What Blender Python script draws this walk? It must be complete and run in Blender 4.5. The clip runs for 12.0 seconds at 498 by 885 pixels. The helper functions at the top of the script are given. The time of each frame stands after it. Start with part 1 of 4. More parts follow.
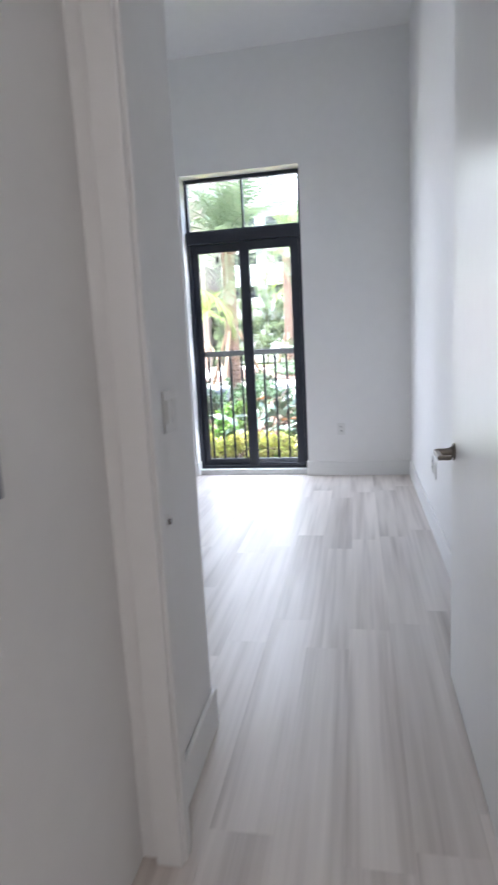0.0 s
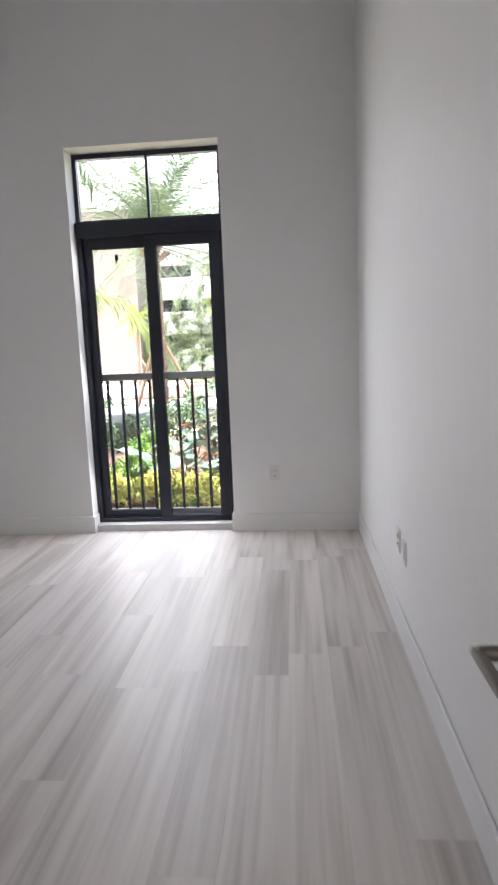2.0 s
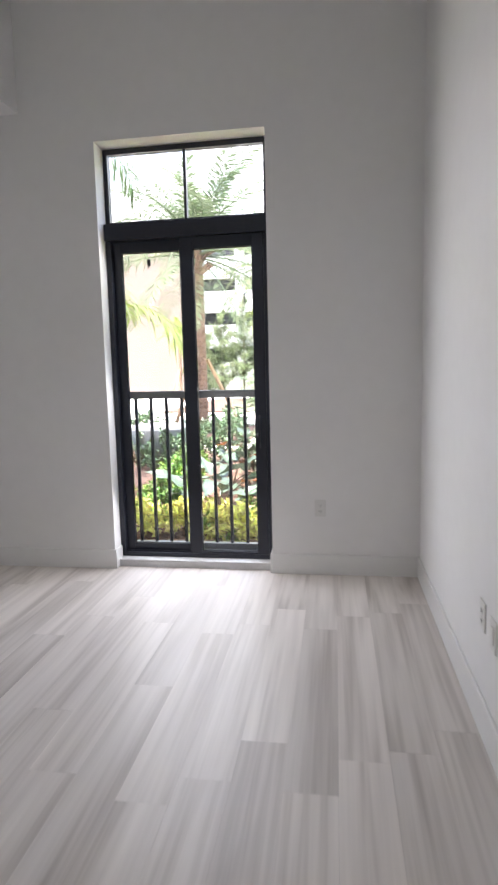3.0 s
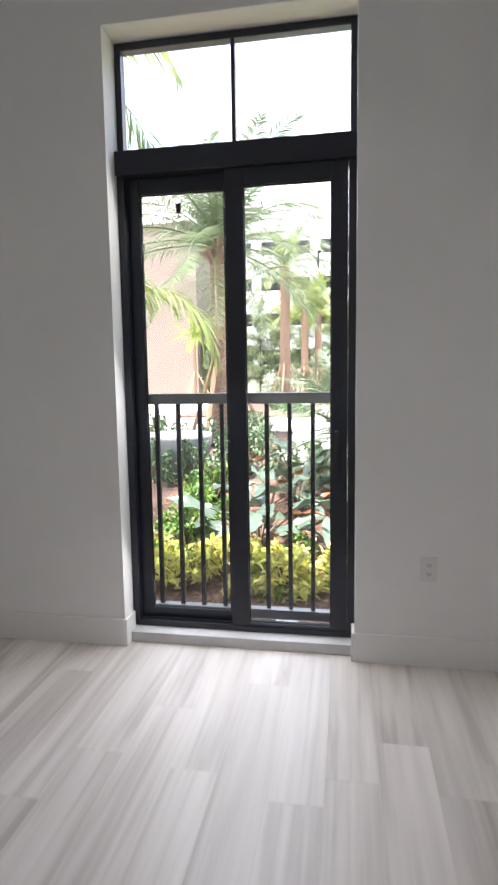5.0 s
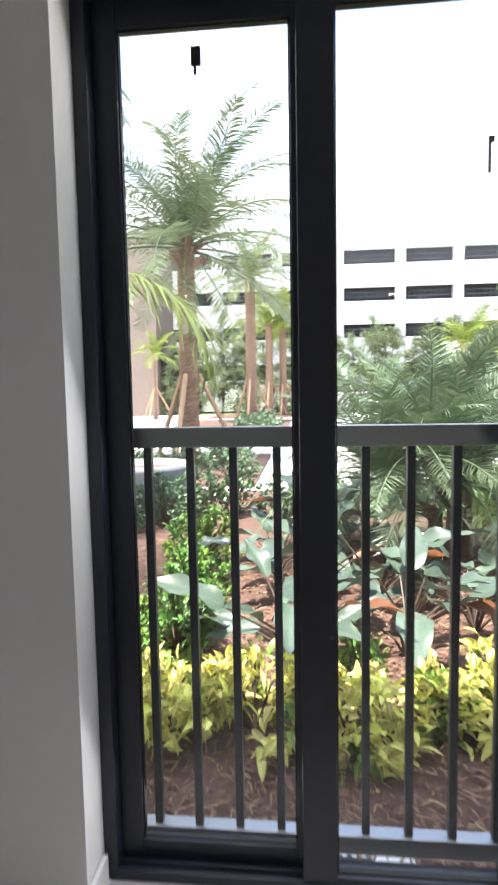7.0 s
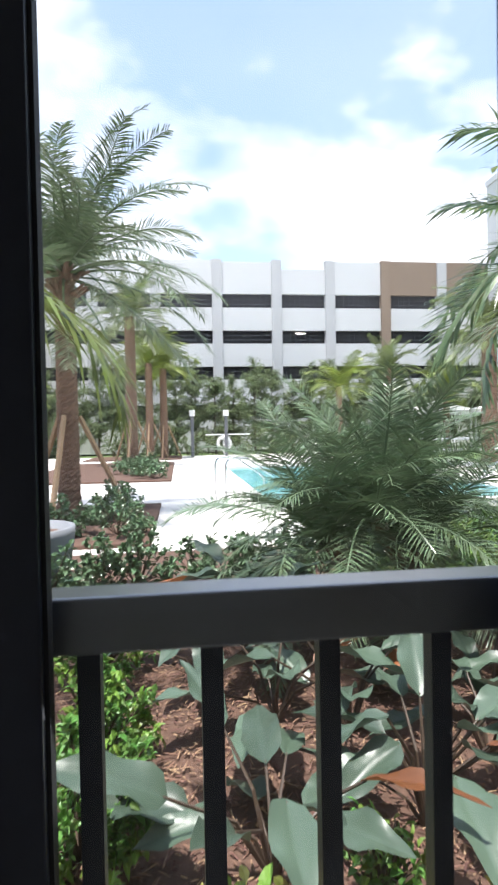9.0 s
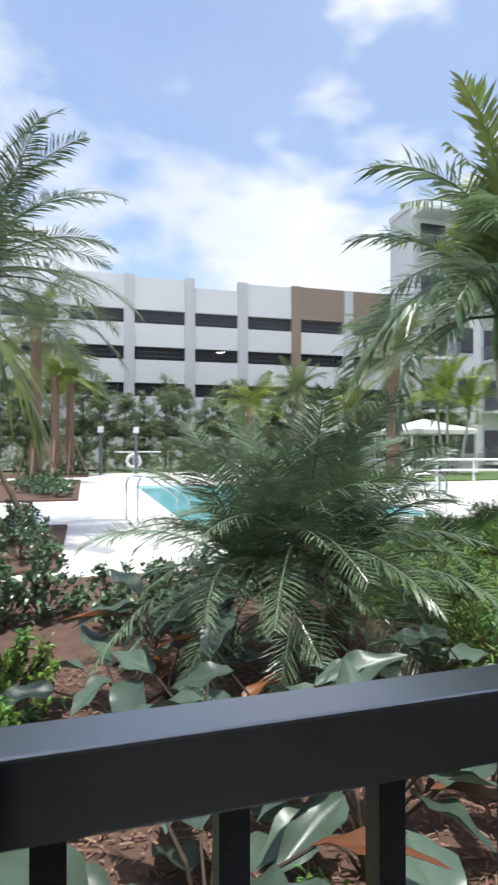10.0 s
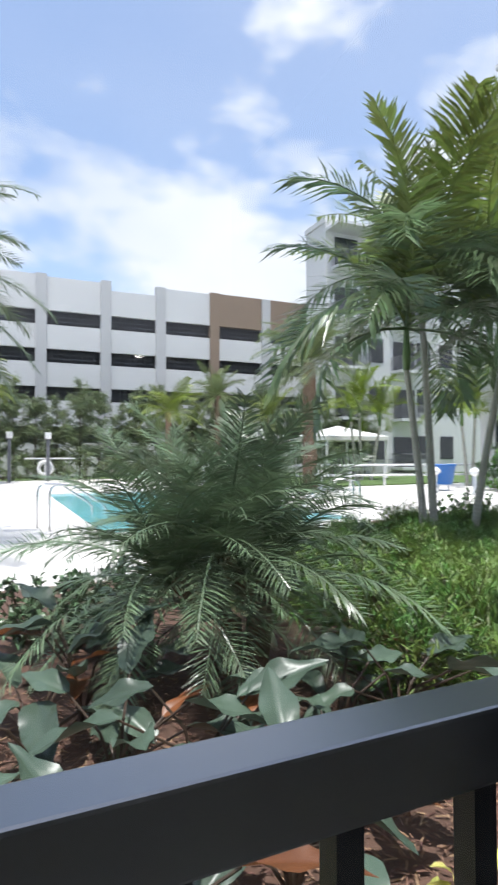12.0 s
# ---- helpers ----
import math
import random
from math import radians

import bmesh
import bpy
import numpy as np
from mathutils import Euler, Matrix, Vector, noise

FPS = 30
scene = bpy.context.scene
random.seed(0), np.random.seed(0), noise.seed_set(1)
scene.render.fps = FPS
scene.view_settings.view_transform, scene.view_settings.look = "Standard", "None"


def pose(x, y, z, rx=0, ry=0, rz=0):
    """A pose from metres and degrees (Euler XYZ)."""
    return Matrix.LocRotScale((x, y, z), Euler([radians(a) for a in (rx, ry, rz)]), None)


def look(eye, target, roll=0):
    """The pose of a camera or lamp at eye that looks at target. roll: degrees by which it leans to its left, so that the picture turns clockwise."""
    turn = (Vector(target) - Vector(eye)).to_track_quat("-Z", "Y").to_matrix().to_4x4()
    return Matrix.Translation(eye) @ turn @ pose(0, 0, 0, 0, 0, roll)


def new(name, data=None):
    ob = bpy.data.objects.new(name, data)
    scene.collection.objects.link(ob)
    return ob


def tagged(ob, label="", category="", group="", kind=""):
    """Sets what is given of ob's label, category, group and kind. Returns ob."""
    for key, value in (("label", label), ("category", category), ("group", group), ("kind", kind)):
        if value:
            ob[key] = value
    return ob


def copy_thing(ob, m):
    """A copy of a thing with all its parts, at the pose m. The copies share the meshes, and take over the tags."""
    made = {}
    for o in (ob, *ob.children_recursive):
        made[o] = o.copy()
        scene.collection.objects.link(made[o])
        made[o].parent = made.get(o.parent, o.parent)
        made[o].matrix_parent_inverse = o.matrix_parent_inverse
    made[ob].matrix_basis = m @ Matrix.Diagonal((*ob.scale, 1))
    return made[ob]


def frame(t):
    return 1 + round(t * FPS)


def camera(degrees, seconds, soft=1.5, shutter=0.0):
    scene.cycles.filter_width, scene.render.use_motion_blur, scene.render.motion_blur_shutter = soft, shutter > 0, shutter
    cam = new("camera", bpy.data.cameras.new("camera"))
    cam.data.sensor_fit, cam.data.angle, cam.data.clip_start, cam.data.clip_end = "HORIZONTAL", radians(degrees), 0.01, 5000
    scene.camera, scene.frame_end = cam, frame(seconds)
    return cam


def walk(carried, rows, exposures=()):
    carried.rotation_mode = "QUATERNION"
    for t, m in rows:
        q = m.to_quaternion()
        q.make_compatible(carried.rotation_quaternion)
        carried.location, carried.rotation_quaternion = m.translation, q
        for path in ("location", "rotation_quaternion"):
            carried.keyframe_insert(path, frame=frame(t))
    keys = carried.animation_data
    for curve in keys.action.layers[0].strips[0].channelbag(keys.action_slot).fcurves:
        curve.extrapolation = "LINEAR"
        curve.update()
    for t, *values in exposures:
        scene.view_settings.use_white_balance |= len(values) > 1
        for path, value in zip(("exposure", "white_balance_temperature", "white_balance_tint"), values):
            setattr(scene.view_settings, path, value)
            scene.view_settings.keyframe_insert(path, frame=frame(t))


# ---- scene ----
cam = camera(47.2, 12.0, soft=2.2, shutter=0.5)
PATH = [
    (0, (-0.052, 0.467, 1.292), (-0.432, 2.403, 0.963), -3.0),
    (0.5, (-0.043, 0.763, 1.313), (-0.247, 2.724, 0.979), -2.6),
    (1, (-0.024, 1.061, 1.297), (-0.159, 3.029, 0.965), -2.6),
    (1.5, (-0.011, 1.395, 1.316), (-0.137, 3.366, 1.001), -2.5),
    (2, (-0.053, 1.695, 1.35), (-0.216, 3.667, 1.058), -2.3),
    (2.5, (-0.084, 1.961, 1.36), (-0.315, 3.93, 1.097), -2.0),
    (3, (-0.114, 2.239, 1.382), (-0.416, 4.202, 1.14), -1.4),
    (3.5, (-0.179, 2.505, 1.32), (-0.542, 4.461, 1.11), -0.8),
    (5.5, (-0.744, 3.793, 1.348), (-1.07, 5.753, 1.117), -0.6),
    (6, (-0.89, 4.172, 1.348), (-1.194, 6.137, 1.136), -0.1),
    (6.5, (-1.036, 4.488, 1.349), (-1.281, 6.463, 1.151), -0.7),
    (7, (-1.153, 4.779, 1.354), (-1.346, 6.762, 1.181), -1.0),
    (7.2, (-1.235, 4.903, 1.359), (-1.338, 6.895, 1.204), -1.1),
    (9, (-1.485, 5.727, 1.416), (-1.244, 7.712, 1.377), -1.1),
    (9.5, (-1.523, 5.842, 1.438), (-1.145, 7.806, 1.436), -0.8),
    (10, (-1.553, 5.908, 1.444), (-1.002, 7.830, 1.465), -0.1),
    (10.5, (-1.591, 5.937, 1.450), (-0.848, 7.793, 1.478), -0.2),
    (11, (-1.613, 5.947, 1.449), (-0.721, 7.737, 1.484), 0.0),
    (11.5, (-1.607, 5.958, 1.445), (-0.658, 7.718, 1.477), -0.0),
    (12, (-1.552, 5.963, 1.445), (-0.732, 7.786, 1.487), -0.2),
]
EXPOSURES = [(0.0, 3.9, 5900, 14), (0.5, 3.8, 6500, 17), (2.2, 3.42, 6550, 17), (3.5, 3.35, 6650, 16), (5.5, 2.95, 6700, 15), (7.0, 2.6, 6600, 15), (9.0, 1.5, 6350, 13), (9.6, 1.0, 6200, 13), (12.0, 1.0, 6200, 13)]
walk(cam, [(t, look(eye, target, roll)) for t, eye, target, roll in PATH], EXPOSURES)

# ---- world, sun, lights ----
SUN_ELEVATION, SUN_AZIMUTH = 80.0, 200.0


def build_world():
    """Blue sky with broken bright cumulus."""
    w = bpy.data.worlds.new("sky")
    scene.world = w
    w.use_nodes = True
    nt = w.node_tree
    nt.nodes.clear()
    N = nt.nodes.new
    out, bg, sky = N("ShaderNodeOutputWorld"), N("ShaderNodeBackground"), N("ShaderNodeTexSky")
    sky.sky_type, sky.sun_disc = "NISHITA", False
    sky.sun_elevation, sky.sun_rotation = radians(SUN_ELEVATION), radians(SUN_AZIMUTH)
    sky.dust_density, sky.air_density = 1.5, 1.0
    tc, mp = N("ShaderNodeTexCoord"), N("ShaderNodeMapping")
    mp.inputs["Scale"].default_value = (1.0, 1.0, 1.9)
    mp.inputs["Location"].default_value = (1.7, 2.9, 0.6)
    n1 = N("ShaderNodeTexNoise")
    n1.inputs["Scale"].default_value, n1.inputs["Detail"].default_value, n1.inputs["Roughness"].default_value = 4.2, 10.0, 0.55
    ramp = N("ShaderNodeValToRGB")
    ramp.color_ramp.elements[0].position, ramp.color_ramp.elements[1].position = 0.475, 0.61
    ramp.color_ramp.elements[0].color = (0.2, 0.2, 0.2, 1)
    n2 = N("ShaderNodeTexNoise")
    n2.inputs["Scale"].default_value, n2.inputs["Detail"].default_value = 1.6, 5.0
    r2 = N("ShaderNodeValToRGB")
    r2.color_ramp.elements[0].color, r2.color_ramp.elements[1].color = (2.7, 3.1, 3.9, 1), (4.5, 4.5, 4.6, 1)
    r2.color_ramp.elements[0].position, r2.color_ramp.elements[1].position = 0.3, 0.62
    mix = N("ShaderNodeMixRGB")
    L = nt.links.new
    L(tc.outputs["Generated"], mp.inputs["Vector"])
    L(mp.outputs["Vector"], n1.inputs["Vector"])
    L(mp.outputs["Vector"], n2.inputs["Vector"])
    sep, low = N("ShaderNodeSeparateXYZ"), N("ShaderNodeMapRange")
    low.inputs["From Min"].default_value, low.inputs["From Max"].default_value = 0.22, 0.62
    low.inputs["To Min"].default_value, low.inputs["To Max"].default_value = 0.13, -0.07
    heap = N("ShaderNodeMath")
    heap.operation = "ADD"
    L(tc.outputs["Generated"], sep.inputs["Vector"])
    L(sep.outputs["Z"], low.inputs["Value"])
    L(n1.outputs["Fac"], heap.inputs[0])
    L(low.outputs["Result"], heap.inputs[1])
    L(heap.outputs[0], ramp.inputs["Fac"])
    L(n2.outputs["Fac"], r2.inputs["Fac"])
    L(ramp.outputs["Color"], mix.inputs["Fac"])
    L(sky.outputs["Color"], mix.inputs["Color1"])
    L(r2.outputs["Color"], mix.inputs["Color2"])
    L(mix.outputs["Color"], bg.inputs["Color"])
    bg.inputs["Strength"].default_value = 0.138
    L(bg.outputs["Background"], out.inputs["Surface"])


build_world()
sun = new("sun", bpy.data.lights.new("sun", "SUN"))
sun.data.energy, sun.data.angle, sun.data.color = 3.0, radians(1.5), (1.0, 0.95, 0.88)
_e, _a = radians(SUN_ELEVATION), radians(SUN_AZIMUTH)
sun.matrix_world = look((math.sin(_a) * math.cos(_e) * 40, math.cos(_a) * math.cos(_e) * 40, math.sin(_e) * 40), (0, 0, 0))
hall_lamp = new("hall_lamp", bpy.data.lights.new("hall_lamp", "AREA"))
hall_lamp.data.shape, hall_lamp.data.size, hall_lamp.data.energy, hall_lamp.data.color = "DISK", 0.16, 1.0, (1.0, 0.9, 0.8)
hall_lamp.matrix_world = look((0.1, -0.6, 2.68), (0.1, -0.6, 0))
for _z in (0.62, 1.5, 2.38):      # added lamps in the window opening, boosting the sky's light inward and down
    window_fill_lamp = new("window_fill_lamp", bpy.data.lights.new("window_fill_lamp", "AREA"))
    window_fill_lamp.data.shape, window_fill_lamp.data.size, window_fill_lamp.data.size_y = "RECTANGLE", 1.0, 0.94
    window_fill_lamp.data.energy, window_fill_lamp.data.color = 0.82, (0.97, 0.99, 1.0)
    window_fill_lamp.matrix_world = look((-1.125, 6.07, _z), (-1.125, 5.07, _z - 0.45))



# ---- materials ----
def mat(name, color, rough=0.5, metal=0.0, vary=0.08, scale=6.0, bump=0.0, bscale=120.0, spread=0.0, island=0.0, translucent=0.0, stretch=(1, 1, 1)):
    """A principled surface with a coarse and a fine variation, fine relief, and a spread by object or by island."""
    m = bpy.data.materials.new(name)
    m.use_nodes = True
    nt = m.node_tree
    N, L = nt.nodes.new, nt.links.new
    p = nt.nodes["Principled BSDF"]
    p.inputs["Roughness"].default_value, p.inputs["Metallic"].default_value = rough, metal
    tc, mp = N("ShaderNodeTexCoord"), N("ShaderNodeMapping")
    mp.inputs["Scale"].default_value = stretch
    L(tc.outputs["Object"], mp.inputs["Vector"])
    a, b = N("ShaderNodeTexNoise"), N("ShaderNodeTexNoise")
    a.inputs["Scale"].default_value, b.inputs["Scale"].default_value = scale, scale * 9
    a.inputs["Detail"].default_value = b.inputs["Detail"].default_value = 4
    L(mp.outputs["Vector"], a.inputs["Vector"])
    L(mp.outputs["Vector"], b.inputs["Vector"])
    add = N("ShaderNodeMath")
    add.operation = "ADD"
    L(a.outputs["Fac"], add.inputs[0])
    L(b.outputs["Fac"], add.inputs[1])
    rng = N("ShaderNodeMapRange")
    rng.inputs["From Min"].default_value, rng.inputs["From Max"].default_value = 0.6, 1.4
    rng.inputs["To Min"].default_value, rng.inputs["To Max"].default_value = 1 - vary, 1 + vary
    L(add.outputs[0], rng.inputs["Value"])
    hsv = N("ShaderNodeHueSaturation")
    hsv.inputs["Color"].default_value = (*color, 1)
    value = rng.outputs["Result"]
    for amount, node, socket in ((spread, "ShaderNodeObjectInfo", "Random"), (island, "ShaderNodeNewGeometry", "Random Per Island")):
        if amount:
            o, r, mul = N(node), N("ShaderNodeMapRange"), N("ShaderNodeMath")
            r.inputs["To Min"].default_value, r.inputs["To Max"].default_value = 1 - amount, 1 + amount
            mul.operation = "MULTIPLY"
            L(o.outputs[socket], r.inputs["Value"])
            L(r.outputs["Result"], mul.inputs[0])
            L(value, mul.inputs[1])
            value = mul.outputs[0]
            if node == "ShaderNodeNewGeometry":
                hr = N("ShaderNodeMapRange")
                hr.inputs["To Min"].default_value, hr.inputs["To Max"].default_value = 0.5 - amount * 0.06, 0.5 + amount * 0.05
                L(o.outputs[socket], hr.inputs["Value"])
                L(hr.outputs["Result"], hsv.inputs["Hue"])
    L(value, hsv.inputs["Value"])
    L(hsv.outputs["Color"], p.inputs["Base Color"])
    if bump:
        bn, bp = N("ShaderNodeTexNoise"), N("ShaderNodeBump")
        bn.inputs["Scale"].default_value, bn.inputs["Detail"].default_value = bscale, 5
        bp.inputs["Strength"].default_value, bp.inputs["Distance"].default_value = bump, 0.004
        L(mp.outputs["Vector"], bn.inputs["Vector"])
        L(bn.outputs["Fac"], bp.inputs["Height"])
        L(bp.outputs["Normal"], p.inputs["Normal"])
    if translucent:
        t, mix = N("ShaderNodeBsdfTranslucent"), N("ShaderNodeMixShader")
        L(hsv.outputs["Color"], t.inputs["Color"])
        mix.inputs["Fac"].default_value = translucent
        L(p.outputs["BSDF"], mix.inputs[1])
        L(t.outputs["BSDF"], mix.inputs[2])
        L(mix.outputs["Shader"], nt.nodes["Material Output"].inputs["Surface"])
    return m


def glass_material():
    m = bpy.data.materials.new("clear_glass")
    m.use_nodes = True
    nt = m.node_tree
    nt.nodes.clear()
    N, L = nt.nodes.new, nt.links.new
    tr, gl, mix, out = N("ShaderNodeBsdfTransparent"), N("ShaderNodeBsdfGlossy"), N("ShaderNodeMixShader"), N("ShaderNodeOutputMaterial")
    tr.inputs["Color"].default_value = (0.95, 0.965, 0.96, 1)
    gl.inputs["Roughness"].default_value = 0.01
    mix.inputs["Fac"].default_value = 0.035
    L(tr.outputs["BSDF"], mix.inputs[1])
    L(gl.outputs["BSDF"], mix.inputs[2])
    L(mix.outputs["Shader"], out.inputs["Surface"])
    return m


def plank_material():
    """Grey-washed vinyl oak: long streaky grain, each plank its own tone."""
    m = bpy.data.materials.new("grey_oak_plank")
    m.use_nodes = True
    nt = m.node_tree
    N, L = nt.nodes.new, nt.links.new
    p = nt.nodes["Principled BSDF"]
    tc, info, comb, vadd = N("ShaderNodeTexCoord"), N("ShaderNodeObjectInfo"), N("ShaderNodeCombineXYZ"), N("ShaderNodeVectorMath")
    mul = N("ShaderNodeMath")
    mul.operation, mul.inputs[1].default_value = "MULTIPLY", 57.0
    L(info.outputs["Random"], mul.inputs[0])
    L(mul.outputs[0], comb.inputs["X"])
    L(mul.outputs[0], comb.inputs["Y"])
    L(tc.outputs["Object"], vadd.inputs[0])
    L(comb.outputs["Vector"], vadd.inputs[1])
    m1, m2 = N("ShaderNodeMapping"), N("ShaderNodeMapping")
    m1.inputs["Scale"].default_value, m2.inputs["Scale"].default_value = (6.5, 0.45, 1), (36, 0.9, 1)
    n1, n2 = N("ShaderNodeTexNoise"), N("ShaderNodeTexNoise")
    n1.inputs["Detail"].default_value = n2.inputs["Detail"].default_value = 3
    n1.inputs["Scale"].default_value = n2.inputs["Scale"].default_value = 1.0
    n1.inputs["Distortion"].default_value = 0.25
    for mm, nn in ((m1, n1), (m2, n2)):
        L(vadd.outputs["Vector"], mm.inputs["Vector"])
        L(mm.outputs["Vector"], nn.inputs["Vector"])
    ramp = N("ShaderNodeValToRGB")
    e = ramp.color_ramp.elements
    e[0].position, e[0].color = 0.36, (0.45, 0.405, 0.37, 1)
    e[1].position, e[1].color = 0.66, (0.76, 0.71, 0.665, 1)
    mid = e.new(0.5)
    mid.color = (0.64, 0.592, 0.55, 1)
    mix = N("ShaderNodeMath")
    mix.operation, mix.inputs[1].default_value = "MULTIPLY_ADD", 0.68
    half = N("ShaderNodeMath")
    half.operation, half.inputs[1].default_value = "MULTIPLY", 0.32
    L(n2.outputs["Fac"], half.inputs[0])
    L(n1.outputs["Fac"], mix.inputs[0])
    L(half.outputs[0], mix.inputs[2])
    L(mix.outputs[0], ramp.inputs["Fac"])
    hsv, r = N("ShaderNodeHueSaturation"), N("ShaderNodeMapRange")
    r.inputs["To Min"].default_value, r.inputs["To Max"].default_value = 0.92, 1.06
    L(info.outputs["Random"], r.inputs["Value"])
    L(r.outputs["Result"], hsv.inputs["Value"])
    L(ramp.outputs["Color"], hsv.inputs["Color"])
    L(hsv.outputs["Color"], p.inputs["Base Color"])
    rr = N("ShaderNodeMapRange")
    rr.inputs["To Min"].default_value, rr.inputs["To Max"].default_value = 0.32, 0.48
    L(n2.outputs["Fac"], rr.inputs["Value"])
    L(rr.outputs["Result"], p.inputs["Roughness"])
    b = N("ShaderNodeBump")
    b.inputs["Strength"].default_value, b.inputs["Distance"].default_value = 0.12, 0.002
    L(n2.outputs["Fac"], b.inputs["Height"])
    L(b.outputs["Normal"], p.inputs["Normal"])
    return m


WALL = mat("white_wall_paint", (0.84, 0.838, 0.83), 0.6, vary=0.02, scale=1.3, bump=0.12, bscale=260)
TRIM = mat("white_trim_enamel", (0.82, 0.82, 0.81), 0.35, vary=0.015, scale=3, bump=0.03, bscale=60)
DOOR_PAINT = mat("white_door_enamel", (0.8, 0.795, 0.77), 0.3, vary=0.02, scale=2, bump=0.05, bscale=30)
CEIL = mat("ceiling_paint", (0.87, 0.87, 0.86), 0.75, vary=0.02, scale=1.5, bump=0.15, bscale=200)
FRAME = mat("black_aluminium", (0.015, 0.019, 0.031), 0.38, vary=0.2, scale=5, bump=0.03, bscale=300)
RAIL = mat("black_rail_coating", (0.022, 0.025, 0.036), 0.3, vary=0.2, scale=8, bump=0.04, bscale=200)
_rail = RAIL.node_tree.nodes["Principled BSDF"]
_rail.inputs["Coat IOR"].default_value = 3.0
_rail.inputs["Coat Weight"].default_value, _rail.inputs["Coat Roughness"].default_value, _rail.inputs["Specular IOR Level"].default_value = 1.0, 0.3, 0.5
GASKET = mat("black_rubber", (0.01, 0.01, 0.01), 0.7, vary=0.1)
SILL = mat("pale_stone_threshold", (0.55, 0.55, 0.55), 0.5, vary=0.12, scale=14, bump=0.1)
GLASS = glass_material()
NICKEL = mat("satin_nickel", (0.22, 0.2, 0.175), 0.33, metal=1.0, vary=0.08, scale=20)
PLATE = mat("white_plastic", (0.75, 0.75, 0.73), 0.35, vary=0.02)
DARK = mat("dark_slot", (0.02, 0.02, 0.02), 0.6)
GREYPLATE = mat("grey_plate", (0.25, 0.27, 0.3), 0.4, vary=0.05)
PLANK = plank_material()
SUBFLOOR = mat("dark_underlay", (0.08, 0.07, 0.065), 0.8)
STUCCO = mat("white_stucco", (0.64, 0.64, 0.64), 0.8, vary=0.05, scale=0.5, bump=0.3, bscale=30)
STUCCO_GREY = mat("grey_stucco", (0.50, 0.50, 0.505), 0.8, vary=0.06, scale=0.5, bump=0.3, bscale=30)
STUCCO_TAN = mat("tan_stucco", (0.17, 0.132, 0.11), 0.85, vary=0.06, scale=0.5, bump=0.05, bscale=30)
STUCCO_BROWN = mat("brown_stucco", (0.27, 0.2, 0.15), 0.85, vary=0.06, scale=0.5, bump=0.3, bscale=30)
# near-black colour for the shade inside the garage openings
VOID = mat("garage_shade", (0.035, 0.037, 0.045), 0.8, vary=0.3, scale=0.6)
GRILLE = mat("grey_grille", (0.12, 0.125, 0.14), 0.5, vary=0.1)
WINDOW_DARK = mat("dark_window_glass", (0.03, 0.035, 0.04), 0.08, vary=0.2, scale=0.4)
DECK = mat("white_shell_deck", (0.72, 0.69, 0.65), 0.75, vary=0.06, scale=0.7, bump=0.3, bscale=60)
COPING = mat("pale_coping", (0.7, 0.68, 0.65), 0.6, vary=0.06, scale=3, bump=0.1)
WATER = mat("pool_water", (0.2, 0.56, 0.6), 0.06, vary=0.12, scale=0.8, bump=0.5, bscale=3)
MULCH = mat("brown_mulch", (0.11, 0.062, 0.044), 0.95, vary=0.5, scale=9, bump=1.0, bscale=60)
CHIP = mat("mulch_chip", (0.25, 0.145, 0.10), 0.9, vary=0.2, scale=20, island=0.55)
LAWN = mat("lawn", (0.09, 0.15, 0.04), 0.9, vary=0.3, scale=2, bump=0.6, bscale=40)
TRUNK = mat("date_palm_bark", (0.2, 0.125, 0.085), 0.9, vary=0.35, scale=7, bump=0.8, bscale=30)
GREY_TRUNK = mat("grey_palm_bark", (0.42, 0.41, 0.35), 0.85, vary=0.3, scale=5, bump=0.4, bscale=40)
SHAFT = mat("green_crownshaft", (0.12, 0.2, 0.06), 0.5, vary=0.15, scale=5)
STAKE = mat("pine_stake", (0.42, 0.28, 0.17), 0.8, vary=0.2, scale=6, bump=0.3, stretch=(4, 4, 0.5))
F_DATE = mat("date_frond", (0.12, 0.165, 0.08), 0.4, vary=0.2, scale=1, island=0.35, spread=0.2, translucent=0.2)
F_SOFT = mat("soft_frond", (0.17, 0.21, 0.085), 0.42, vary=0.2, scale=1, island=0.35, spread=0.2, translucent=0.25)
# lighter copy of the christmas palm frond, sunlight painted into its colour
F_ADON_TOP = mat("sun_painted_frond", (0.2, 0.26, 0.06), 0.38, vary=0.2, scale=2, island=0.3, spread=0.25, translucent=0.35)
F_YOUNG = mat("young_frond", (0.17, 0.22, 0.04), 0.42, vary=0.2, scale=1, island=0.3, spread=0.2, translucent=0.3)
F_BUSH = mat("pygmy_frond", (0.155, 0.22, 0.125), 0.3, vary=0.2, scale=2, island=0.4, spread=0.25, translucent=0.15)
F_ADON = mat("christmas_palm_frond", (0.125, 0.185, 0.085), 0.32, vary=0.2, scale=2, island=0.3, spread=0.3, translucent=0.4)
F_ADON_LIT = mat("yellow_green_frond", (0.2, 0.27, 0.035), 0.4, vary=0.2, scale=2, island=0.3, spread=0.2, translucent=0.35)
RACHIS = mat("frond_stem", (0.14, 0.17, 0.06), 0.5, vary=0.15, scale=4)
L_YELLOW = mat("yellow_leaf", (0.74, 0.72, 0.22), 0.38, vary=0.15, scale=8, island=0.45, translucent=0.3)
L_LIME = mat("green_variegated_leaf", (0.2, 0.32, 0.06), 0.38, vary=0.2, scale=8, island=0.4, translucent=0.3)
L_GREEN = mat("green_leaf", (0.12, 0.25, 0.055), 0.4, vary=0.2, scale=6, island=0.4, translucent=0.25)
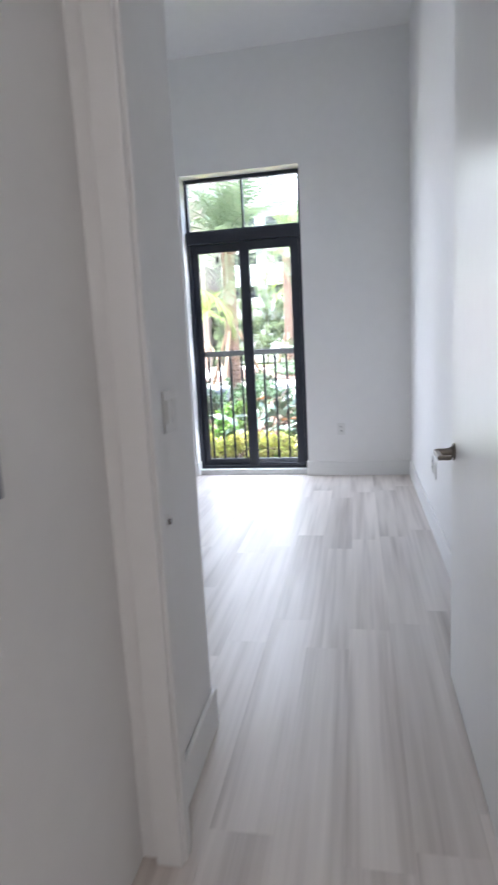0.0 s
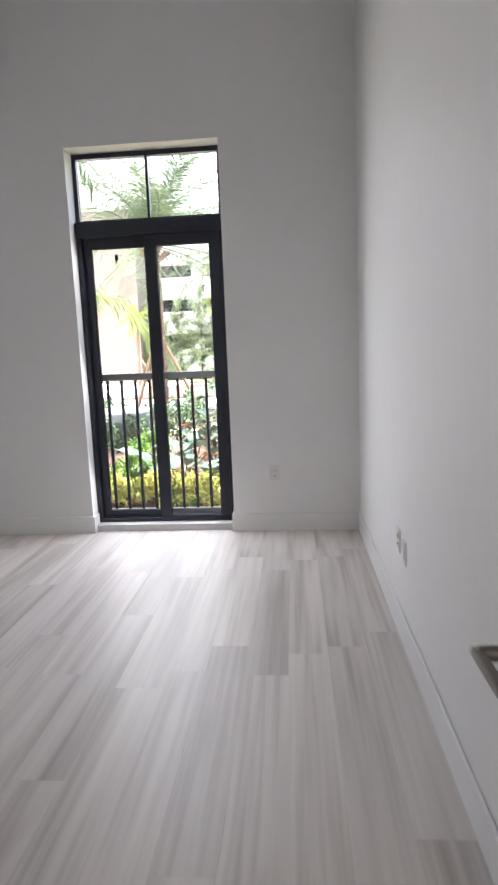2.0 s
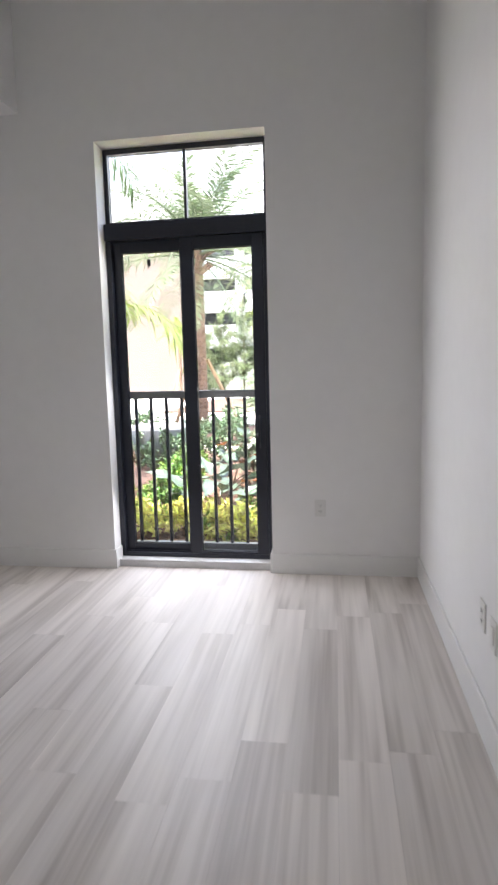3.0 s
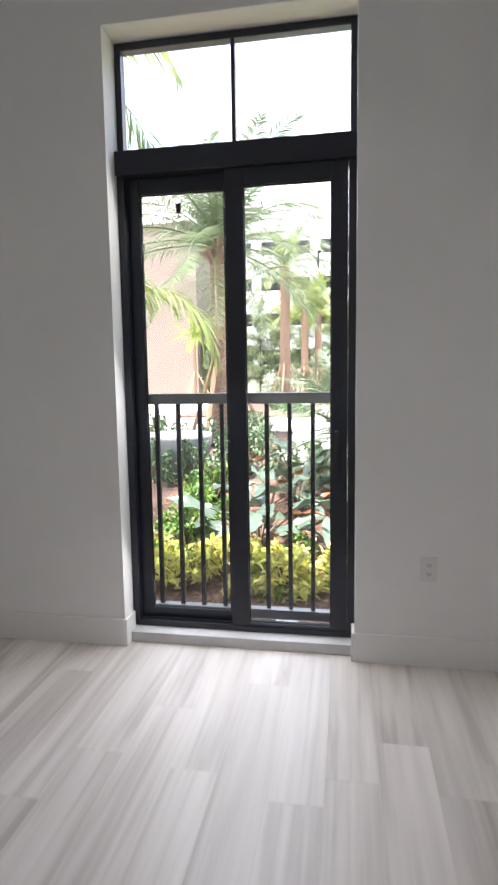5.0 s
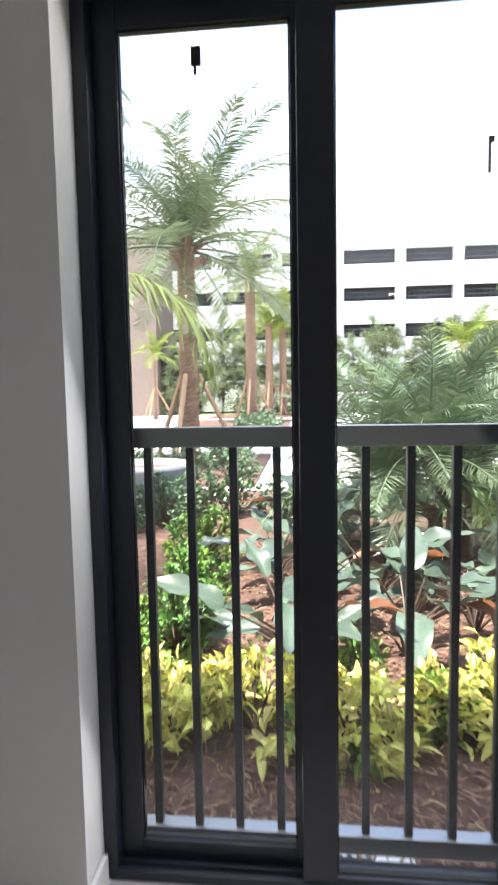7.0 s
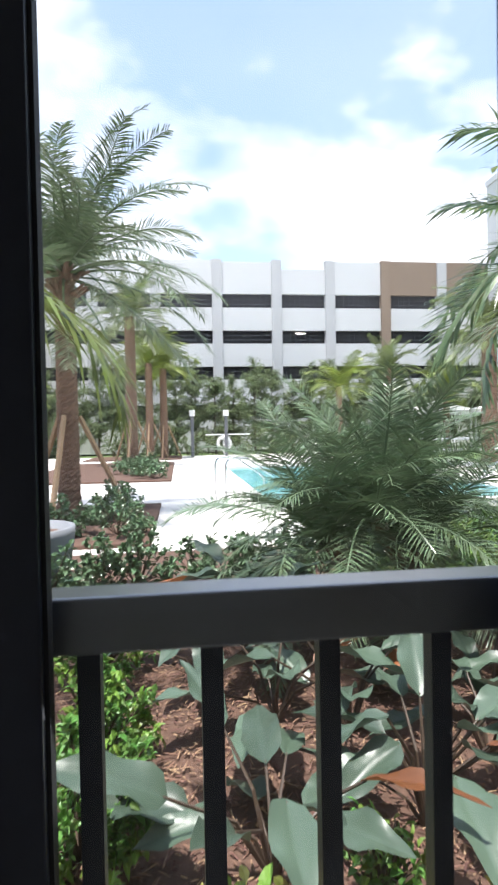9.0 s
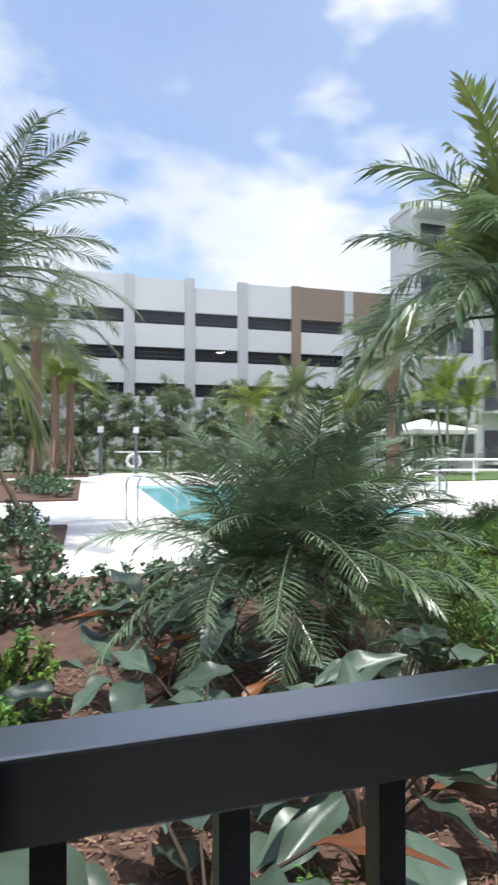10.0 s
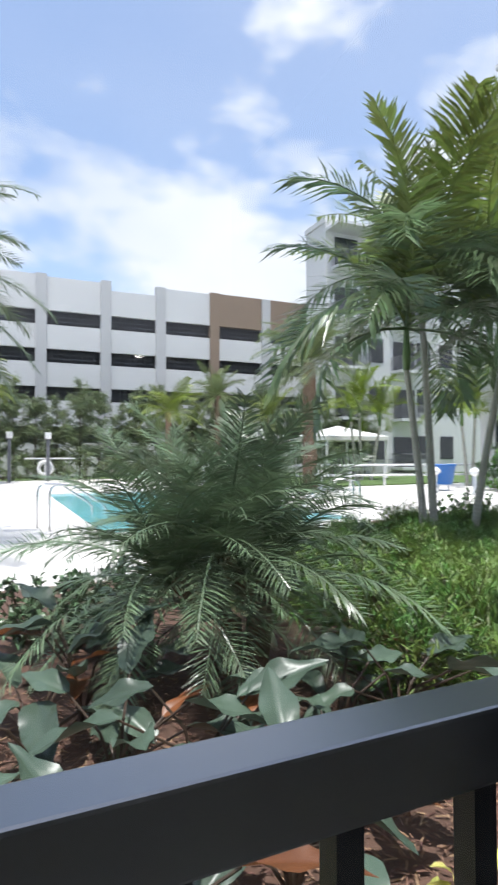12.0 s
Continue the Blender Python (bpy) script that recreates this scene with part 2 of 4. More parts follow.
L_CLUSIA = mat("glossy_dark_leaf", (0.11, 0.18, 0.09), 0.28, vary=0.2, scale=6, island=0.4, translucent=0.12)
L_HEDGE = mat("hedge_leaf", (0.2, 0.25, 0.13), 0.5, vary=0.25, scale=2, island=0.5, translucent=0.35)
L_GRASS = mat("grass_blade", (0.17, 0.26, 0.05), 0.45, vary=0.25, scale=1.5, island=0.45, translucent=0.25)
L_BIG = mat("grey_green_leaf", (0.08, 0.12, 0.085), 0.36, vary=0.15, scale=7, spread=0.3, bump=0.2, bscale=25, translucent=0.12)
L_RED = mat("rust_red_leaf", (0.24, 0.09, 0.035), 0.4, vary=0.2, scale=7, spread=0.3, translucent=0.3)
PETIOLE = mat("red_petiole", (0.075, 0.05, 0.035), 0.5, vary=0.2, scale=10)
TWIG = mat("brown_twig", (0.09, 0.06, 0.04), 0.85, vary=0.2, scale=10)
CONCRETE_POT = mat("grey_concrete_pot", (0.23, 0.24, 0.26), 0.7, vary=0.12, scale=4, bump=0.2)
WHITE_METAL = mat("white_powder_coat", (0.75, 0.75, 0.75), 0.35, vary=0.03)
STEEL = mat("pool_steel", (0.6, 0.6, 0.6), 0.25, metal=1.0)
CANVAS = mat("white_canvas", (0.78, 0.77, 0.75), 0.85, vary=0.04, scale=3)
BLUE = mat("blue_plastic", (0.02, 0.13, 0.42), 0.4, vary=0.1)
PRINT_WHITE = mat("white_print", (0.75, 0.75, 0.75), 0.6, vary=0.05)
PRINT_DARK = mat("dark_print", (0.03, 0.035, 0.045), 0.7, vary=0.1)


# ---- building blocks ----
def mesh_of(name, verts, faces, material):
    me = bpy.data.meshes.new(name)
    me.from_pydata([tuple(v) for v in verts], [], faces)
    me.materials.append(material)
    me.update()
    return me


def part(name, bm, material, parent=None, label="", smooth=False):
    """Links a bmesh as one mesh object under a thing or a part."""
    me = bpy.data.meshes.new(name)
    bm.to_mesh(me)
    bm.free()
    me.materials.append(material)
    if smooth:
        for f in me.polygons:
            f.use_smooth = True
    ob = new(name, me)
    ob.parent = parent
    if label:
        tagged(ob, label)
    return ob


def thing(name, label, category, group="", at=(0, 0, 0), kind=""):
    ob = new(name)
    ob.location = at
    ob.empty_display_size = 0.1
    return tagged(ob, label, category, group, kind)


def box(*spans, bevel=0.0):
    """A bmesh of boxes, each (x0, x1, y0, y1, z0, z1)."""
    bm = bmesh.new()
    for x0, x1, y0, y1, z0, z1 in spans:
        m = Matrix.Translation(((x0 + x1) / 2, (y0 + y1) / 2, (z0 + z1) / 2)) @ Matrix.Diagonal((x1 - x0, y1 - y0, z1 - z0, 1))
        bmesh.ops.create_cube(bm, size=1, matrix=m)
    if bevel:
        bmesh.ops.bevel(bm, geom=bm.edges[:], offset=bevel, segments=2, profile=0.5, affect="EDGES")
    return bm


def tube(points, radii, sides=10, cap=True):
    """A bmesh swept along points with a radius at each."""
    bm = bmesh.new()
    rings = []
    pts = [Vector(p) for p in points]
    for i, p in enumerate(pts):
        d = (pts[min(i + 1, len(pts) - 1)] - pts[max(i - 1, 0)]).normalized()
        u = d.cross(Vector((0.31, 0.95, 0.07))).normalized()
        v = d.cross(u)
        rings.append([bm.verts.new(p + (u * math.cos(a) + v * math.sin(a)) * radii[i]) for a in [2 * math.pi * k / sides for k in range(sides)]])
    for a, b in zip(rings, rings[1:]):
        for k in range(sides):
            bm.faces.new((a[k], a[(k + 1) % sides], b[(k + 1) % sides], b[k]))
    if cap:
        bm.faces.new(rings[0][::-1])
        bm.faces.new(rings[-1])
    bmesh.ops.recalc_face_normals(bm, faces=bm.faces[:])
    return bm


def lathe(profile, sides=32, cap=True):
    """A bmesh turned from (radius, z) pairs."""
    bm = bmesh.new()
    rings = [[bm.verts.new((r * math.cos(2 * math.pi * k / sides), r * math.sin(2 * math.pi * k / sides), z)) for k in range(sides)] for r, z in profile]
    for a, b in zip(rings, rings[1:]):
        for k in range(sides):
            bm.faces.new((a[k], a[(k + 1) % sides], b[(k + 1) % sides], b[k]))
    if cap:
        bm.faces.new(rings[0][::-1])
        bm.faces.new(rings[-1])
    return bm


def structure(name, label, category, bm, material):
    return tagged(part(name, bm, material), label, category, kind="structure")


# ---- the room ----
WX, WL, WY, CEILING = 0.434, -3.2, 6.045, 3.95      # right wall, left wall, window wall, ceiling height
OUT = 6.25                                          # outer face of the window wall
OX0, OX1, OZ = -1.697, -0.553, 2.932                # window opening
BACK = -2.2                                         # end of the hall behind the walk

structure("wall_north", "matt white painted window wall around a tall opening", "wall",
          box((WL, OX0, WY, OUT, 0, CEILING), (OX1, WX, WY, OUT, 0, CEILING), (OX0, OX1, WY, OUT, OZ, CEILING)), WALL)
structure("wall_east", "long matt white painted side wall of the room", "wall", box((WX, WX + 0.15, BACK, OUT, 0, CEILING)), WALL)
structure("wall_west", "plain white painted wall closing the room", "wall", box((WL - 0.15, WL, 2.19, OUT, 0, CEILING)), WALL)
structure("wall_south", "white painted return wall beside the entry", "wall",
          box((WL, -0.569, 2.05, 2.19, 0, CEILING), (-0.70, -0.569, 1.70, 2.05, 0, CEILING)), WALL)
structure("wall_doorway", "white wall with the doorway into the room", "wall",
          box((-0.70, -0.535, 1.67, 1.70, 0, CEILING), (0.325, WX, 1.62, 1.70, 0, CEILING), (-0.535, 0.325, 1.67, 1.70, 2.49, CEILING)), WALL)
structure("wall_hall", "white painted hall wall beside the doorway", "wall", box((-0.78, -0.625, BACK, 1.67, 0, CEILING)), WALL)
structure("wall_hall_end", "plain white wall closing the hall", "wall", box((-0.625, WX, BACK - 0.12, BACK, 0, CEILING)), WALL)
structure("ceiling", "flat white painted high ceiling", "ceiling", box((WL - 0.15, WX + 0.15, 1.70, OUT, CEILING, CEILING + 0.2)), CEIL)
structure("soffit", "white painted drop soffit along the side wall", "soffit", box((WL, -2.22, 2.19, WY, 3.15, CEILING)), WALL)
structure("ceiling_hall", "flat white painted lower hall ceiling", "ceiling", box((-0.625, WX, BACK, 1.67, 2.75, 2.85)), CEIL)
structure("subfloor", "dark underlay below the plank floor", "floor", box((WL, WX, BACK, WY + 0.02, -0.15, -0.006)), SUBFLOOR)
structure("facade", "plain white stucco outer wall of the own building above the room", "facade",
          box((-14, 12, OUT - 0.25, OUT - 0.01, CEILING + 0.2, 4.5), (-14, WL - 0.15, OUT - 0.25, OUT - 0.01, -0.1, CEILING + 0.2), (WX + 0.15, 12, OUT - 0.25, OUT - 0.01, -0.1, CEILING + 0.2)), STUCCO)


def baseboard(x0, x1, y0, y1):
    """A board 14 cm high with a chamfered top edge."""
    bm = box((x0, x1, y0, y1, 0.001, 0.14))
    top = [e for e in bm.edges if all(v.co.z > 0.13 for v in e.verts)]
    bmesh.ops.bevel(bm, geom=top, offset=0.005, segments=2, profile=0.5, affect="EDGES")
    return bm


B = 0.015
structure("baseboard_north_west", "white painted flat baseboard", "baseboard", baseboard(WL, OX0 + 0.0, WY - B, WY - 0.001), TRIM)
structure("baseboard_north_east", "white painted flat baseboard", "baseboard", baseboard(OX1, WX - B, WY - B, WY - 0.001), TRIM)
structure("baseboard_reveal_west", "white painted baseboard returning into the window reveal", "baseboard", baseboard(OX0 + 0.001, OX0 + B, WY - B, 6.15), TRIM)
structure("baseboard_reveal_east", "white painted baseboard returning into the window reveal", "baseboard", baseboard(OX1 - B, OX1 - 0.001, WY - B, 6.15), TRIM)
structure("baseboard_east", "long white painted flat baseboard", "baseboard", baseboard(WX - B, WX - 0.001, 1.76, WY), TRIM)
structure("baseboard_entry", "white painted baseboard on the entry return", "baseboard", baseboard(-0.568, -0.568 + B, 1.728, 2.19 + B), TRIM)
structure("baseboard_south", "white painted flat baseboard", "baseboard", baseboard(WL, -0.569, 2.191, 2.19 + B), TRIM)

# door lining and casing
structure("door_frame", "white painted door lining and casing", "door frame",
          box((-0.535, -0.505, 1.665, 1.712, 0, 2.46), (0.292, 0.325, 1.61, 1.725, 0, 2.46), (-0.535, 0.325, 1.665, 1.712, 2.46, 2.49),
              (-0.582, -0.512, 1.648, 1.664, 0, 2.56), (0.302, 0.40, 1.60, 1.616, 0, 2.56), (-0.582, 0.40, 1.648, 1.664, 2.47, 2.56),
              (-0.566, -0.512, 1.7125, 1.726, 0, 2.54), (0.31, 0.40, 1.701, 1.715, 0, 2.54), bevel=0.004), TRIM)


def room_door():
    d = thing("door_1", "white painted flush door standing open against the wall", "door", at=(0.32, 1.745, 0), kind="structure")
    leaf = part("leaf", box((-0.045, 0.0, 0.002, 0.84, 0.008, 2.44), bevel=0.003), DOOR_PAINT, d)
    h = part("handle", tube([(-0.046, 0, 0), (-0.052, 0, 0)], [0.030, 0.030], 28), NICKEL, d, "satin nickel lever handle")
    h.location = (0, 0.778, 0.895)
    part("neck", tube([(-0.051, 0, 0), (-0.062, 0, 0), (-0.075, 0, 0), (-0.105, 0, 0), (-0.112, 0, 0)], [0.024, 0.016, 0.0125, 0.0125, 0.009], 20), NICKEL, h, smooth=True)
    part("lever", box((-0.116, -0.098, -0.112, 0.012, -0.008, 0.008), bevel=0.004), NICKEL, h)
    part("lever_tip", box((-0.1, -0.072, -0.112, -0.098, -0.0075, 0.0075), bevel=0.003), NICKEL, h)
    for z in (0.25, 1.2, 2.2):
        part("hinge", box((-0.03, 0.004, -0.004, 0.002, z - 0.045, z + 0.045), bevel=0.001), NICKEL, d)
    return d


room_door()


def wall_plate(name, label, category, width, slots, m):
    """A plate in the xz plane facing -y, with its slots, then posed by m."""
    t = thing(name, label, category)
    part("plate", box((-width / 2, width / 2, -0.006, 0, -0.058, 0.058), bevel=0.002), PLATE, t)
    for x in slots:
        if category == "outlet":
            for z in (-0.02, 0.02):
                part("socket", box((x - 0.0165, x + 0.0165, -0.0085, -0.0055, z - 0.014, z + 0.014), bevel=0.001), PLATE, t)
                part("slot", box((x - 0.008, x - 0.0055, -0.0095, -0.0085, z - 0.004, z + 0.006), (x + 0.0055, x + 0.008, -0.0095, -0.0085, z - 0.004, z + 0.006), (x - 0.002, x + 0.002, -0.0095, -0.0085, z - 0.010, z - 0.006)), DARK, t)
        else:
            part("rocker", box((x - 0.016, x + 0.016, -0.010, -0.0055, -0.032, 0.032), bevel=0.0015), PLATE, t)
    t.matrix_basis = m
    return t


wall_plate("wall_outlet", "white duplex outlet on the window wall", "outlet", 0.074, (0,), pose(-0.222, WY, 0.462))
wall_plate("wall_outlet", "white duplex outlet low on the side wall", "outlet", 0.074, (0,), pose(WX, 4.405, 0.452, 0, 0, -90))
wall_plate("cable_outlet", "white cable plate low on the side wall", "wall plate", 0.074, (0,), pose(WX, 4.255, 0.442, 0, 0, -90))
wall_plate("light_switch", "white double rocker light switch by the doorway", "switch", 0.1, (-0.022, 0.022), pose(-0.569, 1.97, 1.13, 0, 0, 90))
_w = thing("door_catch", "small white door catch on the entry wall", "door catch", at=(-0.569, 1.88, 0.84))
part("base", box((0, 0.006, -0.012, 0.012, -0.018, 0.018), bevel=0.002), PLATE, _w)
part("tongue", box((0.006, 0.016, -0.005, 0.005, -0.008, 0.008), bevel=0.002), NICKEL, _w)
_p = thing("hall_panel", "grey intercom panel on the hall wall", "panel", at=(-0.625, 1.212, 1.16))
part("housing", box((0, 0.018, -0.045, 0.045, -0.085, 0.085), bevel=0.004), GREYPLATE, _p)
part("screen", box((0.018, 0.0195, -0.035, 0.035, -0.02, 0.07)), DARK, _p)


# ---- the glazed door ----
def glazed_door():
    w = thing("window_1", "black aluminium sliding glass door with a transom above", "glass door", kind="structure")
    y0, y1 = 6.150, 6.245
    fr = part("outer_frame", box((OX0, OX0 + 0.036, y0 + 0.012, y1, 0.055, 2.33), (OX1 - 0.036, OX1, y0 + 0.012, y1, 0.055, 2.33), (OX0 + 0.036, OX1 - 0.036, y0 + 0.012, y1, 0.055, 0.085), bevel=0.002), FRAME, w)
    part("head", box((OX0 + 0.001, OX1 - 0.001, y0 - 0.012, y1, 2.315, 2.425), bevel=0.003), FRAME, w)
    part("threshold_track", box((OX0 + 0.04, OX1 - 0.04, y0 + 0.03, y0 + 0.036, 0.085, 0.097), (OX0 + 0.04, OX1 - 0.04, y0 + 0.058, y0 + 0.064, 0.085, 0.097)), FRAME, w)

    def panel(name, x0, x1, px0, px1, pz0, pz1, ya, yb, zb):
        p = part(name, box((x0, px0, ya, yb, zb, 2.314), (px1, x1, ya, yb, zb, 2.314), (px0, px1, ya, yb, zb, pz0), (px0, px1, ya, yb, pz1, 2.314), bevel=0.002), FRAME, w)
        g = part("pane", box((px0 - 0.008, px1 + 0.008, (ya + yb) / 2 - 0.003, (ya + yb) / 2 + 0.003, pz0 - 0.008, pz1 + 0.008)), GLASS, p)
        g.visible_shadow = False
        c = (ya + yb) / 2
        part("gasket", box((px0 - 0.002, px0 + 0.004, c - 0.009, c + 0.009, pz0, pz1), (px1 - 0.004, px1 + 0.002, c - 0.009, c + 0.009, pz0, pz1), (px0, px1, c - 0.009, c + 0.009, pz0 - 0.002, pz0 + 0.004), (px0, px1, c - 0.009, c + 0.009, pz1 - 0.004, pz1 + 0.002)), GASKET, p)
        return p

    panel("fixed_panel", OX0 + 0.036, -1.135, -1.601, -1.180, 0.142, 2.238, 6.206, 6.240, 0.086)
    s = panel("sliding_panel", -1.165, OX1 - 0.037, -1.077, -0.668, 0.105, 2.234, 6.160, 6.200, 0.088)
    fixed = [o for o in w.children if o.name.startswith("fixed_panel")][0]
    part("glass_tag", box((-1.418, -1.394, 6.211, 6.2195, 2.145, 2.19), (-1.412, -1.405, 6.211, 6.2195, 2.125, 2.145), bevel=0.002), DARK, fixed, "small dark tag stuck on the glass")
    part("glass_tag", box((-0.731, -0.724, 6.170, 6.1765, 1.845, 1.925), (-0.724, -0.717, 6.170, 6.1765, 1.912, 1.925), bevel=0.001), GRILLE, s, "thin grey tag stuck on the glass")
    part("pull_handle", box((-0.650, -0.634, 6.128, 6.140, 0.865, 1.085), (-0.650, -0.634, 6.138, 6.161, 0.865, 0.885), (-0.650, -0.634, 6.138, 6.161, 1.065, 1.085), bevel=0.002), FRAME, s)
    part("transom_frame", box((OX0, OX0 + 0.03, 6.19, 6.24, 2.426, 2.93), (OX1 - 0.03, OX1, 6.19, 6.24, 2.426, 2.93), (OX0 + 0.03, OX1 - 0.03, 6.19, 6.24, 2.895, 2.93), (OX0 + 0.03, OX1 - 0.03, 6.19, 6.24, 2.426, 2.446)), FRAME, w)
    part("transom_mullion", box((-1.131, -1.113, 6.195, 6.235, 2.446, 2.895)), FRAME, w)
    for a, b in ((OX0 + 0.03, -1.131), (-1.113, OX1 - 0.03)):
        g = part("transom_pane", box((a - 0.004, b + 0.004, 6.212, 6.218, 2.44, 2.90)), GLASS, w)
        g.visible_shadow = False
    part("threshold", box((OX0 + B, OX1 - B, 6.085, 6.205, 0.0, 0.054), bevel=0.004), SILL, w, "pale grey stone threshold")
    return w


glazed_door()
portal = new("window_light", bpy.data.lights.new("window_light", "AREA"))
portal.data.shape, portal.data.size, portal.data.size_y = "RECTANGLE", OX1 - OX0, OZ
portal.data.cycles.is_portal = True
portal.matrix_world = look(((OX0 + OX1) / 2, 6.247, OZ / 2), ((OX0 + OX1) / 2, 0, OZ / 2))


def balcony_rail():
    r = thing("balcony_railing", "black metal juliet balcony railing outside the glass door", "railing")
    x0, x1 = -1.86, -0.40
    part("top_rail", box((x0, x1, 6.262, 6.307, 1.212, 1.266), bevel=0.003), RAIL, r)
    part("bottom_rail", box((x0, x1, 6.262, 6.307, 0.082, 0.136), bevel=0.003), RAIL, r)
    first = part("baluster", box((-0.0105, 0.0105, -0.0105, 0.0105, 0.135, 1.213)), FRAME, r)
    for k in range(12):
        o = first if k == 0 else new("baluster", first.data)
        o.parent, o.location = r, (-1.807 + 0.1162 * k, 6.284, 0)
    for x in (x0 + 0.02, x1 - 0.02):
        part("bracket", box((x - 0.018, x + 0.018, 6.24, 6.262, 1.222, 1.256)), RAIL, r)
        part("bracket", box((x - 0.018, x + 0.018, 6.24, 6.262, 0.09, 0.13)), RAIL, r)


balcony_rail()
structure("outer_sill", "pale concrete ledge below the railing", "sill", box((-2.3, 0.1, OUT, 6.262, -0.1, 0.03), bevel=0.002), SILL)


# ---- the courtyard ----
def ground_sheet():
    bm = bmesh.new()
    bmesh.ops.create_grid(bm, x_segments=8, y_segments=8, size=400, matrix=Matrix.Translation((0, 400 + OUT, -0.12)))
    structure("ground", "ground of lawn and soil reaching to the horizon", "ground", bm, LAWN)


ground_sheet()


def slab(name, label, category, outline, z0, z1, material, bevel=0.0):
    bm = bmesh.new()
    lo = [bm.verts.new((x, y, z0)) for x, y in outline]
    hi = [bm.verts.new((x, y, z1)) for x, y in outline]
    n = len(outline)
    bm.faces.new(hi)
    bm.faces.new(lo[::-1])
    for k in range(n):
        bm.faces.new((lo[k], lo[(k + 1) % n], hi[(k + 1) % n], hi[k]))
    bmesh.ops.recalc_face_normals(bm, faces=bm.faces[:])
    return structure(name, label, category, bm, material)


POOL = (0.0, 6.2, 16.3, 28.6)                        # x0, x1, y0, y1
px0, px1, py0, py1 = POOL


def pool_deck():
    structure("pool_deck", "bright white shell-stone pool deck", "deck",
              box((-24, px0, 12.4, 41, -0.12, -0.01), (px1, 20, 15.2, 41, -0.12, -0.01), (px0, px1, 12.3, py0, -0.12, -0.01), (px0, px1, py1, 41, -0.12, -0.01)), DECK)
    structure("pool_coping", "pale stone coping round the pool", "coping",
              box((px0 - 0.02, px0 + 0.3, py0 - 0.02, py1 + 0.02, -0.1, 0.012), (px1 - 0.3, px1 + 0.02, py0 - 0.02, py1 + 0.02, -0.1, 0.012), (px0 + 0.3, px1 - 0.3, py0 - 0.02, py0 + 0.3, -0.1, 0.012), (px0 + 0.3, px1 - 0.3, py1 - 0.3, py1 + 0.02, -0.1, 0.012), bevel=0.006), COPING)
    structure("water", "turquoise swimming pool water", "pool", box((px0 + 0.28, px1 - 0.28, py0 + 0.28, py1 - 0.28, -0.11, -0.045)), WATER)


pool_deck()
slab("planting_bed", "brown mulch planting bed below the window", "bed", [(-9, OUT), (12, OUT), (12, 16.4), (6, 16.2), (2.4, 12.7), (-9, 12.5)], -0.11, -0.005, MULCH)
structure("planter_bed_near", "mulched tree bed with a low dark kerb in the deck", "bed", box((-6.5, -1.87, 12.95, 17.0, -0.02, 0.05), bevel=0.02), MULCH)
structure("planter_bed_far", "mulched tree bed in the deck", "bed", box((-6.5, -1.75, 22.5, 33.0, -0.02, 0.05), bevel=0.02), MULCH)
structure("planter_bed_end", "mulched tree bed by the hedge", "bed", box((-6.5, -1.4, 36.0, 40.5, -0.02, 0.05), bevel=0.02), MULCH)
structure("lawn_strip", "green lawn strip beyond the deck", "lawn", box((10.5, 19.5, 27.5, 40.5, -0.02, 0.05)), LAWN)


def rng_of(seed):
    return np.random.default_rng(seed)


def mulch_chips():
    r = rng_of(3)
    n = 20000
    x, y = r.uniform(-2.6, 2.0, n), OUT + 0.08 + 3.6 * r.random(n) ** 1.5
    L, w = r.uniform(0.008, 0.028, n), r.uniform(0.0015, 0.0045, n)
    a, tilt, z = r.uniform(0, math.pi, n), r.uniform(-0.5, 0.5, n), r.uniform(0.0, 0.02, n)
    dx, dy, dz = np.cos(a) * L, np.sin(a) * L, np.sin(tilt) * L * 0.5
    ox, oy = -np.sin(a) * w, np.cos(a) * w
    v = np.stack([np.stack([x - dx + ox, y - dy + oy, z - dz], 1), np.stack([x - dx - ox, y - dy - oy, z - dz], 1), np.stack([x + dx - ox, y + dy - oy, z + dz], 1), np.stack([x + dx + ox, y + dy + oy, z + dz], 1), np.stack([x, y, z + 0.005], 1)], 1).reshape(-1, 3)
    f = []
    for k in range(n):
        b = 5 * k
        f += [(b, b + 1, b + 4), (b + 1, b + 2, b + 4), (b + 2, b + 3, b + 4), (b + 3, b, b + 4)]
    tagged(new("mulch", mesh_of("mulch", v, f, CHIP)), "loose shredded brown bark mulch on the bed", "mulch", kind="stuff")


mulch_chips()


